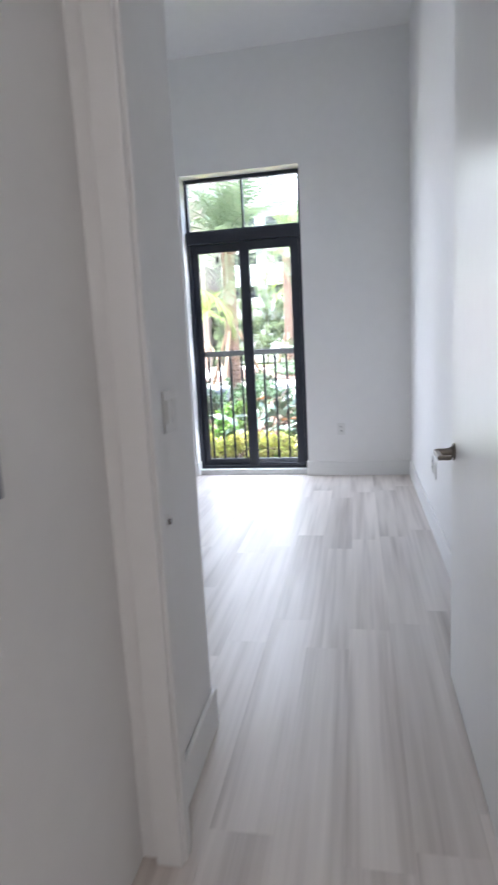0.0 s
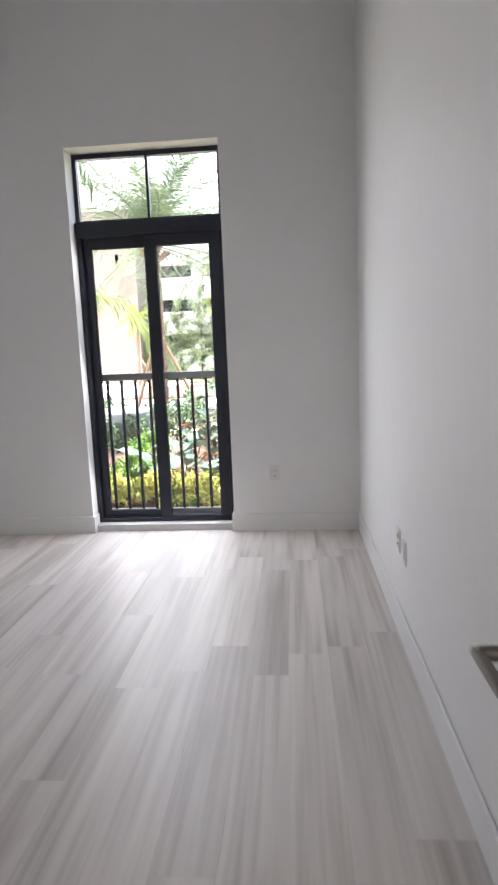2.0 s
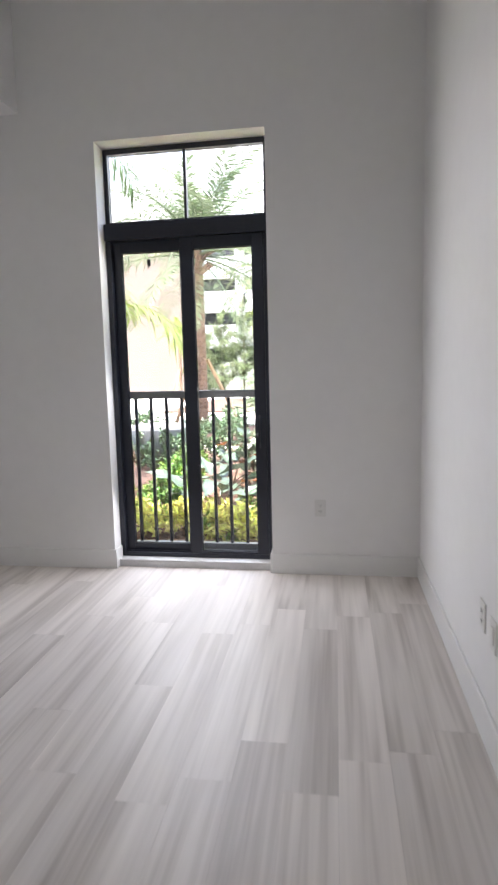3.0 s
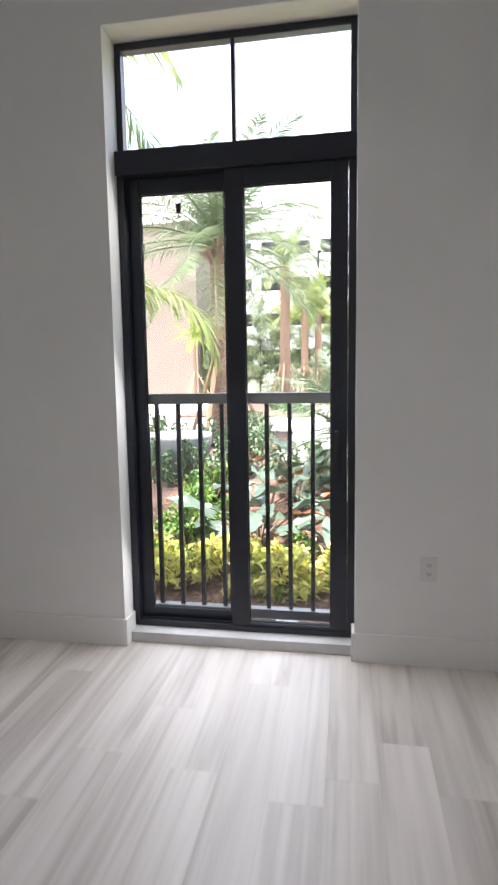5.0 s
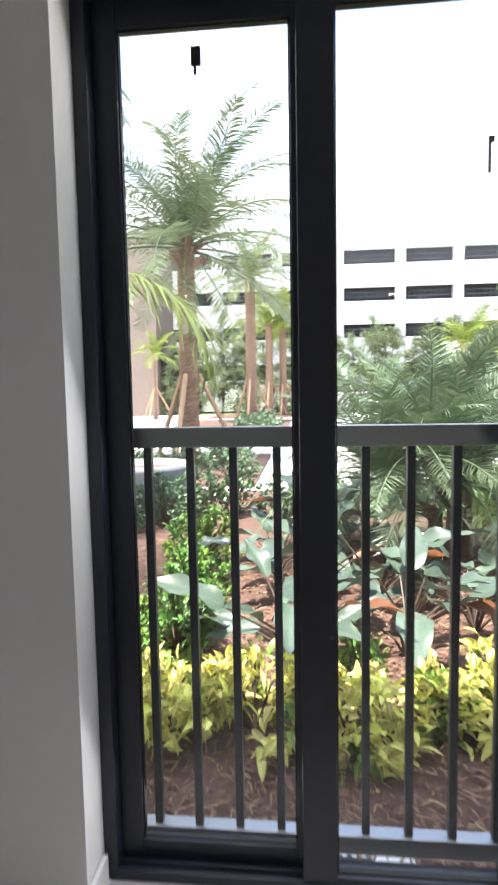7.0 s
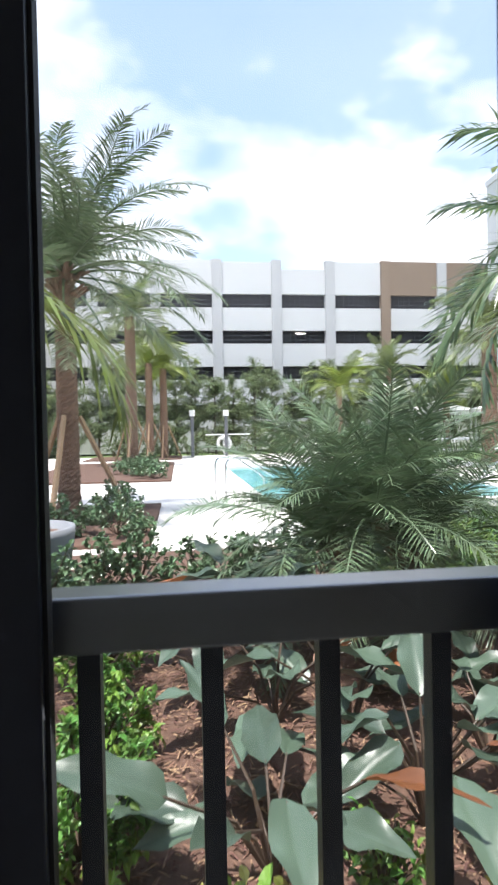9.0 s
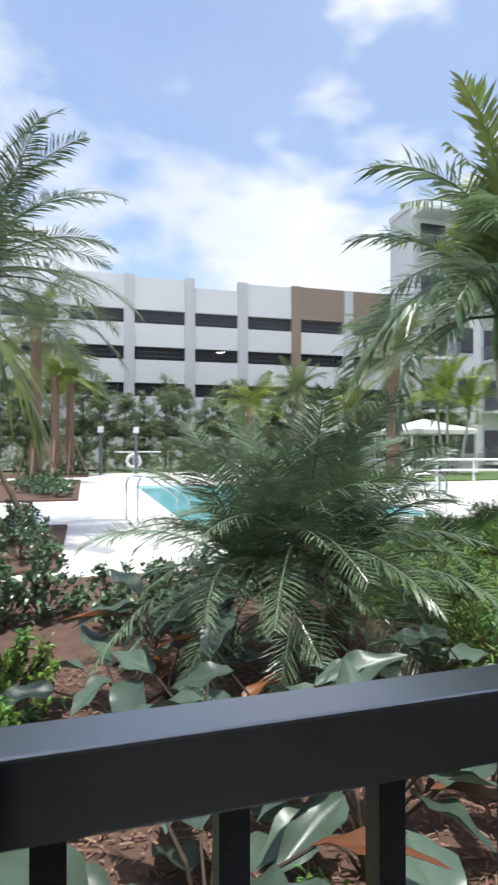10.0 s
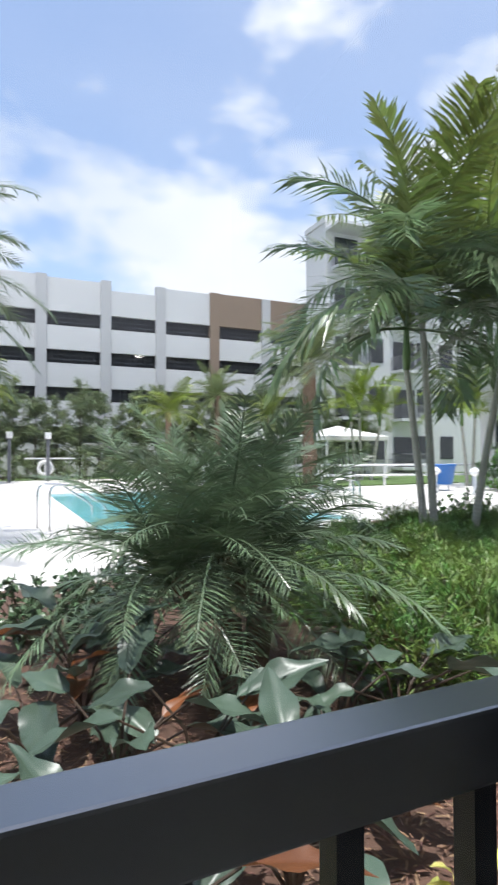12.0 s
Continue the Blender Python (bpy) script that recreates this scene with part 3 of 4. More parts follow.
def leaf_cloud(centres, dirs, length, width, r, fold=0.25, droop=0.2):
    """Pointed folded leaves: eight points each, from their base along dirs."""
    n = len(centres)
    d = dirs / np.linalg.norm(dirs, axis=1, keepdims=True)
    up = np.tile([0.0, 0.0, 1.0], (n, 1)) + r.normal(0, 0.35, (n, 3))
    s = np.cross(d, up)
    s /= np.linalg.norm(s, axis=1, keepdims=True) + 1e-9
    nrm = np.cross(s, d)
    L = (length * r.uniform(0.65, 1.2, n))[:, None]
    W = (width * r.uniform(0.75, 1.2, n))[:, None]
    dz = np.array([0, 0, -1.0])[None] * L * droop
    base = centres
    m1, m2, tip = base + d * L * 0.33 + nrm * 0.03 * L, base + d * L * 0.7 + dz * 0.4, base + d * L + dz
    v = np.stack([base, m1 + s * W * 0.5 + nrm * W * fold, m1, m1 - s * W * 0.5 + nrm * W * fold, m2 + s * W * 0.36 + nrm * W * fold, m2, m2 - s * W * 0.36 + nrm * W * fold, tip], 1).reshape(-1, 3)
    f = []
    for k in range(n):
        b = 8 * k
        f += [(b, b + 2, b + 1), (b, b + 3, b + 2), (b + 1, b + 2, b + 5, b + 4), (b + 2, b + 3, b + 6, b + 5), (b + 4, b + 5, b + 7), (b + 5, b + 6, b + 7)]
    return v, f


def twig_mesh(tops, base, radius):
    v, f = [], []
    for t in tops:
        mid = (np.array(t) + base) / 2 * np.array([1, 1, 1]) + np.array([0, 0, 0.03])
        for p, q in ((base, mid), (mid, np.array(t))):
            b = len(v)
            for c in (p, q):
                v += [c + np.array([radius, 0, 0]), c + np.array([-radius * 0.5, radius * 0.87, 0]), c + np.array([-radius * 0.5, -radius * 0.87, 0])]
            f += [(b, b + 1, b + 4, b + 3), (b + 1, b + 2, b + 5, b + 4), (b + 2, b, b + 3, b + 5)]
    return v, f


def shrub(name, label, group, at, size, count, leaf, material, second=None, seed=0, clumps=26, z0=0.0, share=0.4):
    """A bush of leaf whorls at the ends of twigs, uneven in outline."""
    r = rng_of(seed)
    sx, sy, sz = size
    t = thing(name, label, "shrub", group, at=(at[0], at[1], z0))
    c = r.normal(0, 1, (clumps, 3))
    c /= np.linalg.norm(c, axis=1, keepdims=True)
    c[:, 2] = np.abs(c[:, 2]) * 0.8 + 0.12
    c *= (r.uniform(0.55, 1.08, clumps) ** 0.6)[:, None]
    tops = c * np.array([sx / 2, sy / 2, sz])
    v, f = twig_mesh(tops, np.array([0.0, 0, 0.0]), 0.006)
    ob = new("twigs", mesh_of("twigs", v, f, TWIG))
    ob.parent = t
    pick = r.integers(0, clumps, count)
    back = r.random(count) ** 2.2 * 0.55
    pos = tops[pick] * (1 - back)[:, None] + r.normal(0, leaf[0] * 0.28, (count, 3))
    out = tops[pick] / np.linalg.norm(tops[pick], axis=1, keepdims=True) * 0.6 + r.normal(0, 0.75, (count, 3)) + np.array([0, 0, 0.25])
    bright = r.random(clumps) < share
    groups = ((material, None),) if second is None else ((material, ~bright[pick]), (second, bright[pick]))
    for mt, sel in groups:
        sel = np.ones(count, bool) if sel is None else sel
        if sel.any():
            v, f = leaf_cloud(pos[sel], out[sel], leaf[0], leaf[1], r)
            o = new("leaves", mesh_of("leaves", v, f, mt))
            o.parent = t
    return t


def frond_mesh(name, length, a0, a1, pairs, leaflet, width, lift, droop, material, seed, vee=0.5, start=0.12, curl=0.0):
    """One feather frond along +x: it leaves the trunk at a0 degrees and ends at a1; its leaflets stand off both sides."""
    r = rng_of(seed)
    n = 22
    s = np.linspace(0, 1, n)
    ang = np.radians(a0 + (a1 - a0) * s ** 1.3)
    step = length / (n - 1)
    x, z = np.concatenate([[0], np.cumsum(np.cos(ang[:-1]) * step)]), np.concatenate([[0], np.cumsum(np.sin(ang[:-1]) * step)])
    yy = curl * s ** 2 * length
    v, f = [], []
    for k in range(n):
        w = 0.014 * length * 0.6 * (1 - 0.9 * s[k]) + 0.002
        v += [(x[k], yy[k] - w, z[k]), (x[k], yy[k] + w, z[k]), (x[k], yy[k], z[k] - w * 1.2)]
        if k:
            b = 3 * k
            f += [(b - 3, b - 2, b + 1, b), (b - 2, b - 1, b + 2, b + 1), (b - 1, b - 3, b, b + 2)]
    for i in range(pairs):
        q = start + (1 - start) * (i + 0.5) / pairs
        px, pz, py, a = np.interp(q, s, x), np.interp(q, s, z), np.interp(q, s, yy), np.interp(q, s, ang)
        T, U = np.array([math.cos(a), 0, math.sin(a)]), np.array([-math.sin(a), 0, math.cos(a)])
        L = leaflet * (math.sin(math.pi * min(0.12 + 0.83 * q, 0.97)) ** 0.6)
        for side in (-1, 1):
            sweep = vee * (0.7 + 0.9 * q) + r.normal(0, 0.09)
            d = T * math.sin(sweep) + np.array([0, side, 0]) * math.cos(sweep) + U * (lift + r.normal(0, 0.16))
            d /= np.linalg.norm(d)
            l, p = L * r.uniform(0.85, 1.1), np.array([px, py, pz])
            wv = np.cross(d, U)
            wv = (wv / np.linalg.norm(wv) * 0.8 + U * 0.3 * side) * width / 2
            b = len(v)
            m = p + d * l * 0.45 - np.array([0, 0, droop * l * 0.14])
            e = p + d * l * 0.97 - np.array([0, 0, droop * l * 0.62])
            v += [p + wv * 0.45, p - wv * 0.45, m + wv, m - wv, e]
            f += [(b, b + 1, b + 3, b + 2), (b + 2, b + 3, b + 4)]
    return mesh_of(name, v, f, material)


def fronds_set(key, length, tiers, pairs, leaflet, width, lift, droop, material, vee=0.5, seed=1, start=0.12):
    """Frond meshes for one kind of palm, one for each tier of (a0, a1)."""
    return [frond_mesh("frond", length * (0.92 + 0.05 * (k % 3)), a0, a1, pairs, leaflet, width, lift, droop, material, seed + k, vee, start, curl=0.05 * (-1) ** k) for k, (a0, a1) in enumerate(tiers)]


def crown(parent, meshes, at, count, seed, scale=1.0, twist=25):
    r = rng_of(seed)
    for k in range(count):
        o = new("frond", meshes[(k * len(meshes)) // count])
        o.parent = parent
        o.matrix_basis = pose(*at, 0, 0, 137.5 * k + r.uniform(-12, 12)) @ pose(0, 0, 0, r.uniform(-twist, twist), r.uniform(-7, 7), 0) @ Matrix.Diagonal((*[scale * r.uniform(0.85, 1.1)] * 3, 1))


DATE = fronds_set("date", 3.1, [(80, 20), (68, -5), (56, -22), (42, -35), (22, -50), (2, -58), (-20, -60)], 62, 0.52, 0.03, 0.25, 0.35, F_DATE, seed=11)
YOUNG = fronds_set("young", 2.6, [(80, 25), (62, -20), (45, -45), (25, -60), (2, -65)], 44, 0.62, 0.045, 0.2, 0.5, F_YOUNG, seed=31)
SOFT = fronds_set("soft", 2.6, [(82, 30), (64, -10), (45, -35), (22, -55), (0, -62), (-25, -65)], 48, 0.55, 0.04, 0.25, 0.4, F_SOFT, seed=41)
PYGMY = fronds_set("pygmy", 1.45, [(84, 45), (76, 20), (64, -5), (52, -25), (36, -42), (16, -55), (-6, -64)], 60, 0.28, 0.0125, 0.22, 0.22, F_BUSH, seed=51, start=0.1)
ADON = fronds_set("adon", 2.6, [(58, -20), (46, -45), (30, -62), (12, -76), (-10, -84)], 50, 0.72, 0.05, 0.3, 0.5, F_ADON, vee=0.55, seed=61)
# upper tiers take the copy with sunlight in its colour
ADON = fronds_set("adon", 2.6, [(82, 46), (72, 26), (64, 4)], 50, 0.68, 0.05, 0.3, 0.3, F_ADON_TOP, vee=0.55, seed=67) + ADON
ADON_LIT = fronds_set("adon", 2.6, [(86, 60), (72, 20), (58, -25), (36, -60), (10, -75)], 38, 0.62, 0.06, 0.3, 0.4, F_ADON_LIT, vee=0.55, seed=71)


def boot_trunk(height, r0, r1, boots=True, seed=0):
    """A date palm's trunk: spiral rows of cut leaf bases."""
    sides, rows = 40, int(height / 0.035)
    bm = bmesh.new()
    rings = []
    for j in range(rows + 1):
        z = height * j / rows
        base = r0 + (r1 - r0) * z / height + 0.07 * max(0, 1 - z / 0.35) ** 2
        ring = []
        for k in range(sides):
            a = 2 * math.pi * k / sides
            u = a * 9 / (2 * math.pi)
            w = z / 0.19
            tooth = max((u + w) % 1.0, (u - w) % 1.0)
            rr = base * (0.90 + 0.13 * ((w * 2 + 0.5 * (int(u * 2) % 2)) % 1.0) + 0.04 * tooth)
            ring.append(bm.verts.new((rr * math.cos(a), rr * math.sin(a), z)))
        rings.append(ring)
    for a, b in zip(rings, rings[1:]):
        for k in range(sides):
            bm.faces.new((a[k], a[(k + 1) % sides], b[(k + 1) % sides], b[k]))
    bm.faces.new(rings[-1])
    return bm


def date_palm(label, at, trunk, r0, meshes, count, scale, seed, stakes=3, z0=0.04, stake_h=1.7, group="palms"):
    t = thing("palm_tree", label, "palm tree", group, at=(*at, z0))
    part("trunk", boot_trunk(trunk, r0, r0 * 0.85), TRUNK, t)
    if meshes is DATE:
        r = rng_of(seed + 5)
        for k in range(26):
            a, el = 2.4 * k, r.uniform(0.5, 1.25)
            d = Vector((math.cos(a) * math.cos(el), math.sin(a) * math.cos(el), math.sin(el)))
            p = Vector((math.cos(a) * r0 * 0.75, math.sin(a) * r0 * 0.75, trunk - r.uniform(0.0, 0.5)))
            part("leaf_base", tube([p, p + d * 0.16, p + d * 0.34], [0.05, 0.036, 0.022], 5), TRUNK, t)
    crown(t, meshes, (0, 0, trunk - 0.05), count, seed, scale)
    for k in range(stakes):
        a = 2 * math.pi * (k + 0.2) / stakes
        c, s = math.cos(a), math.sin(a)
        part("support_stake", tube([(c * 1.05, s * 1.05, -0.05), (c * r0 * 1.05, s * r0 * 1.05, stake_h)], [0.055, 0.05], 6), STAKE, t, "leaning pale timber support stake")
    return t


date_palm("large date palm with a rough brown trunk and timber props", (-3.42, 16.0), 4.2, 0.195, DATE, 50, 1.04, 1)
date_palm("slim date palm with a ribbed brown trunk and timber props", (-3.5, 30.5), 6.4, 0.25, SOFT, 34, 0.95, 2, stake_h=1.9)
date_palm("young yellow-green palm with timber props", (-3.1, 37.5), 5.2, 0.22, YOUNG, 22, 1.05, 3, stake_h=1.9)
date_palm("young yellow-green palm with timber props", (-2.35, 38.3), 5.0, 0.22, YOUNG, 20, 1.0, 4, stake_h=1.8)
date_palm("tall date palm beside the deck", (10.15, 26.0), 5.2, 0.3, SOFT, 36, 1.05, 5, stakes=0, z0=0.0)
date_palm("young yellow-green palm at the hedge", (7.8, 38.2), 3.9, 0.2, YOUNG, 20, 1.0, 6, stakes=0, z0=0.0)
date_palm("soft grey-green palm at the hedge", (10.9, 38.2), 5.0, 0.2, SOFT, 26, 0.95, 7, stakes=0, z0=0.0)
date_palm("young yellow-green palm at the hedge", (14.3, 38.0), 3.7, 0.2, YOUNG, 18, 1.0, 8, stakes=0, z0=0.0)
date_palm("small young palm before the tan building", (-9.4, 36.0), 3.6, 0.1, YOUNG, 16, 0.7, 9, stakes=3, z0=0.0)


def pygmy_palm():
    t = thing("pygmy_date_palm", "dense dark green pygmy date palm in the mulch bed", "palm", at=(-0.1, 9.4, 0))
    for k, (x, y, h, lean) in enumerate(((0.12, 0, 0.82, -0.25), (0.2, 0.1, 0.62, 0.0), (0.0, 0.06, 0.66, -0.42))):
        part("trunk", tube([(x, y, -0.02), (x * 1.2, y, h * 0.5), (x * 1.2 + lean, y, h)], [0.07, 0.065, 0.055], 10), TRUNK, t)
        crown(t, PYGMY, (x * 1.2 + lean, y, h - 0.03), (52, 42, 44)[k], 90 + k, 0.81, twist=22)
    return t


pygmy_palm()


def ringed_trunk(points, r0, r1, rings=40):
    pts = [Vector(p) for p in points]
    out, rad = [], []
    n = rings * 3
    for j in range(n + 1):
        u = j / n * (len(pts) - 1)
        k = min(int(u), len(pts) - 2)
        out.append(pts[k].lerp(pts[k + 1], u - k))
        base = r0 + (r1 - r0) * j / n + 0.05 * max(0, 1 - j / n * 6) ** 2
        rad.append(base * (0.88 if j % 3 == 0 else 1.0))
    return tube(out, rad, 12)


def christmas_palm(label, at, trunks, meshes, fronds, scale, seed, z0=0.0, shaft=0.75, mat_trunk=GREY_TRUNK):
    t = thing("christmas_palm", label, "palm tree", "clumping palms", at=(*at, z0))
    for k, (bx, by, tx, ty, h, r0) in enumerate(trunks):
        part("trunk", ringed_trunk([(bx, by, -0.05), (bx + (tx - bx) * 0.35, by + (ty - by) * 0.35, h * 0.4), (tx, ty, h)], r0, r0 * 0.72), mat_trunk, t, smooth=True)
        part("crownshaft", tube([(tx, ty, h - 0.02), (tx, ty, h + shaft * 0.3), (tx, ty, h + shaft)], [r0 * 0.8, r0 * 0.95, r0 * 0.45], 12), SHAFT, t, smooth=True)
        crown(t, meshes, (tx, ty, h + shaft * 0.85), fronds, seed + k, scale, twist=30)
    return t


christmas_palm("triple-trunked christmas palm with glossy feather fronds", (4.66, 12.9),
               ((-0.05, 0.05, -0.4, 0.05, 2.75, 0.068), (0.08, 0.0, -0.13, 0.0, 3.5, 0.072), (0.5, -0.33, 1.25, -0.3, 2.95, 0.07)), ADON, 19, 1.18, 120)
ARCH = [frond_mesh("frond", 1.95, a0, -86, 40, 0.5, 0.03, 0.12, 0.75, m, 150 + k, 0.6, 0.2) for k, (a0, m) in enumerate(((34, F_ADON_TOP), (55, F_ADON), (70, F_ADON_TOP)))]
near_palm = christmas_palm("young palm with long arching fronds beside the window", (-3.4, 8.7), ((0, 0, 0.1, -0.05, 1.35, 0.07), (-0.4, 0.3, -0.1, 0.1, 3.2, 0.08)), ADON, 0, 0.8, 140)
for _k, (_a, _z, _m) in enumerate(((-6, 1.95, 0), (128, 1.95, 1), (185, 2.0, 0), (250, 1.95, 1), (75, 2.0, 2), (300, 2.0, 2), (5, 3.85, 2), (140, 3.85, 1), (200, 3.85, 0), (262, 3.85, 1), (62, 3.85, 1), (318, 3.9, 2))):
    _f = new("frond", ARCH[_m])
    _f.parent = near_palm
    _f.matrix_basis = pose(0.1 if _z < 3 else -0.1, 0, _z, 0, 0, _a)
christmas_palm("slender light green palm clump by the white building", (16.3, 31.5), ((0, 0, -0.4, 0, 3.2, 0.1), (0.4, 0.2, 0.3, 0.2, 3.7, 0.1), (0.9, 0, 1.5, 0, 3.0, 0.1)), ADON_LIT, 10, 0.95, 160)
christmas_palm("light green palm clump by the white building", (17.9, 25.3), ((0, 0, -0.3, 0, 2.7, 0.09), (0.5, 0.2, 0.8, 0.3, 3.1, 0.09)), ADON_LIT, 11, 0.95, 170)


# ---- shrubs and large-leaved plants in the bed ----
for k, (x, y, w, h, n) in enumerate(((-1.72, 6.92, 0.6, 0.35, 620), (-1.36, 6.95, 0.62, 0.37, 700), (-0.98, 6.88, 0.5, 0.34, 520), (-0.62, 7.0, 0.36, 0.28, 360), (-0.30, 7.02, 0.5, 0.42, 430), (0.25, 7.25, 0.5, 0.4, 380), (-2.2, 7.1, 0.6, 0.45, 420))):
    shrub("variegated_shrub", "yellow-green variegated umbrella shrub in brown mulch", "variegated shrubs", (x, y), (w, w * 0.85, h), n, (0.085, 0.032), L_LIME, L_YELLOW, seed=200 + k, share=0.85)
for k, (x, y, w, h, n) in enumerate(((-1.84, 7.65, 0.55, 0.48, 1900), (-1.86, 8.2, 0.55, 0.5, 1600), (-1.98, 9.15, 0.6, 0.55, 1500), (-2.75, 8.2, 0.8, 0.6, 700), (-0.92, 7.3, 0.26, 0.36, 260))):
    shrub("green_shrub", "fine-leaved bright green shrub in brown mulch", "green shrubs", (x, y), (w, w, h), n, (0.05, 0.024), L_GREEN, L_LIME, seed=230 + k, share=0.3, clumps=48)
for k in range(16):
    x = -3.9 + 0.42 * k + 0.1 * math.sin(k * 2.3)
    y = 10.75 + 0.35 * math.sin(k * 1.7) if x < -0.3 else 11.5 + 0.3 * math.sin(k * 1.7)
    shrub("clusia_shrub", "glossy dark green shrub edging the pool deck", "deck edge shrubs", (x, y), (0.75, 0.7, 0.62 + 0.1 * math.sin(k * 3.1)), 620, (0.07, 0.042), L_CLUSIA, seed=260 + k)
for k, (x, y, w, h) in enumerate(((-2.35, 13.6, 0.9, 0.75), (-3.1, 13.8, 0.9, 0.6), (-4.0, 14.0, 1.0, 0.7), (-2.45, 14.9, 0.8, 0.65), (-2.6, 16.3, 0.9, 0.6), (-4.7, 15.0, 1.0, 0.7))):
    shrub("clusia_shrub", "glossy dark green shrub in the tree bed", "tree bed shrubs", (x, y), (w, w, h), 520, (0.085, 0.05), L_CLUSIA, seed=290 + k, z0=0.04)
for k in range(9):
    shrub("clusia_shrub", "low dark green shrub in the far tree bed", "tree bed shrubs", (-2.35 - 0.5 * (k % 3) - 0.3 * (k // 6), 23.3 + 1.0 * k), (1.0, 1.0, 0.6), 260, (0.13, 0.07), L_CLUSIA, seed=310 + k, z0=0.04)
for k in range(10):
    shrub("dark_shrub", "dark green rounded shrub beyond the palms", "far bed shrubs", (6.3 + 0.75 * k, 13.9 + 0.55 * math.sin(k * 2.1)), (1.3, 1.1, 0.75), 620, (0.085, 0.05), L_CLUSIA, L_GREEN, seed=330 + k)

for k in range(30):
    u, v = k % 6, k // 6
    x = 0.95 + 0.95 * u + 0.45 * (v % 2) + 0.15 * math.sin(k * 5.1)
    y = 8.9 + 0.42 * u + 0.78 * v + 0.2 * math.sin(k * 3.3)
    shrub("feathery_shrub", "bright green fine-leaved mounding shrub in the bed", "mounding shrubs", (x, y), (1.05, 1.0, 0.56 + 0.14 * math.sin(k * 2.3)), 1700, (0.13, 0.016), L_GRASS, L_GREEN, seed=360 + k, clumps=60, share=0.35)


def big_leaf_mesh(length, width, seed, curl=0.35):
    """A broad pointed blade with a sunken midrib and wavy edges, along +x."""
    r = rng_of(seed)
    n, m = 10, 4
    v, f = [], []
    ph = r.uniform(0, 6)
    for i in range(n + 1):
        s = i / n
        w = width / 2 * (math.sin(math.pi * min(1, s ** 0.72)) ** 0.8 if 0 < s < 1 else 0.01)
        for j in range(-m, m + 1):
            t = j / m
            v.append((length * s - 0.05 * length * abs(t) * (1 - s), w * t, -curl * length * s * s + abs(t) * w * 0.35 + 0.3 * w * math.sin(11 * s + ph + 1.5 * t) * t * t - 0.05 * w * (j == 0)))
    k = 2 * m + 1
    for i in range(n):
        for j in range(2 * m):
            f.append((i * k + j, i * k + j + 1, (i + 1) * k + j + 1, (i + 1) * k + j))
    return v, f


BIG = []
for _k in range(5):
    _v, _f = big_leaf_mesh(0.44, 0.19, 400 + _k, 0.06 + 0.05 * _k)
    BIG.append(mesh_of("leaf", _v, _f, L_BIG))
REDS = []
for _k in range(2):
    _v, _f = big_leaf_mesh(0.42, 0.12, 420 + _k, 0.25)
    REDS.append(mesh_of("leaf", _v, _f, L_RED))
for _m in BIG + REDS:
    for _p in _m.polygons:
        _p.use_smooth = True


def big_leaf_plant(at, leaves, height, reds, seed, scale=1.0):
    r = rng_of(seed)
    t = thing("large_leaved_plant", "philodendron with broad grey-green leaves and rust-red new leaves", "plant", "large-leaved plants", at=(*at, 0))
    for k in range(leaves):
        a = 137.5 * k + r.uniform(-25, 25)
        ra, h = radians(a), height * r.uniform(0.28, 1.0)
        reach = r.uniform(0.14, 0.38) * scale
        tip = (math.cos(ra) * reach, math.sin(ra) * reach, h)
        part("petiole", tube([(0, 0, -0.02), (tip[0] * 0.35, tip[1] * 0.35, h * 0.6), tip], [0.010, 0.007, 0.005], 5), PETIOLE, t)
        red = k >= leaves - reds
        o = new("leaf", REDS[k % 2] if red else BIG[k % 5])
        o.parent = t
        sc = scale * r.uniform(0.6, 0.95)
        o.matrix_basis = pose(*tip, 0, 0, a) @ pose(0, 0, 0, r.uniform(-25, 25), (r.uniform(-28, 5) if red else r.uniform(-38, 15)), 0) @ Matrix.Diagonal((sc, sc, sc, 1))
        if red:
            tagged(o, "rust-red new leaf")
    return t


for _k, (_x, _y, _n, _h, _r, _s) in enumerate(((-1.22, 7.5, 14, 0.46, 1, 0.95), (-0.64, 7.65, 14, 0.44, 1, 0.9), (-0.72, 8.3, 9, 0.45, 1, 1.0), (-1.05, 8.45, 9, 0.45, 1, 1.0), (-1.36, 8.9, 9, 0.5, 1, 1.0),
                                              (-1.1, 9.2, 10, 0.6, 3, 1.05), (0.1, 8.5, 9, 0.4, 0, 1.0), (0.45, 8.45, 8, 0.42, 1, 1.0), (-0.2, 8.0, 8, 0.36, 1, 0.9), (-0.6, 9.8, 9, 0.5, 1, 1.0), (0.9, 8.7, 7, 0.38, 1, 0.9))):
    big_leaf_plant((_x, _y), _n, _h, _r, 440 + _k, _s)


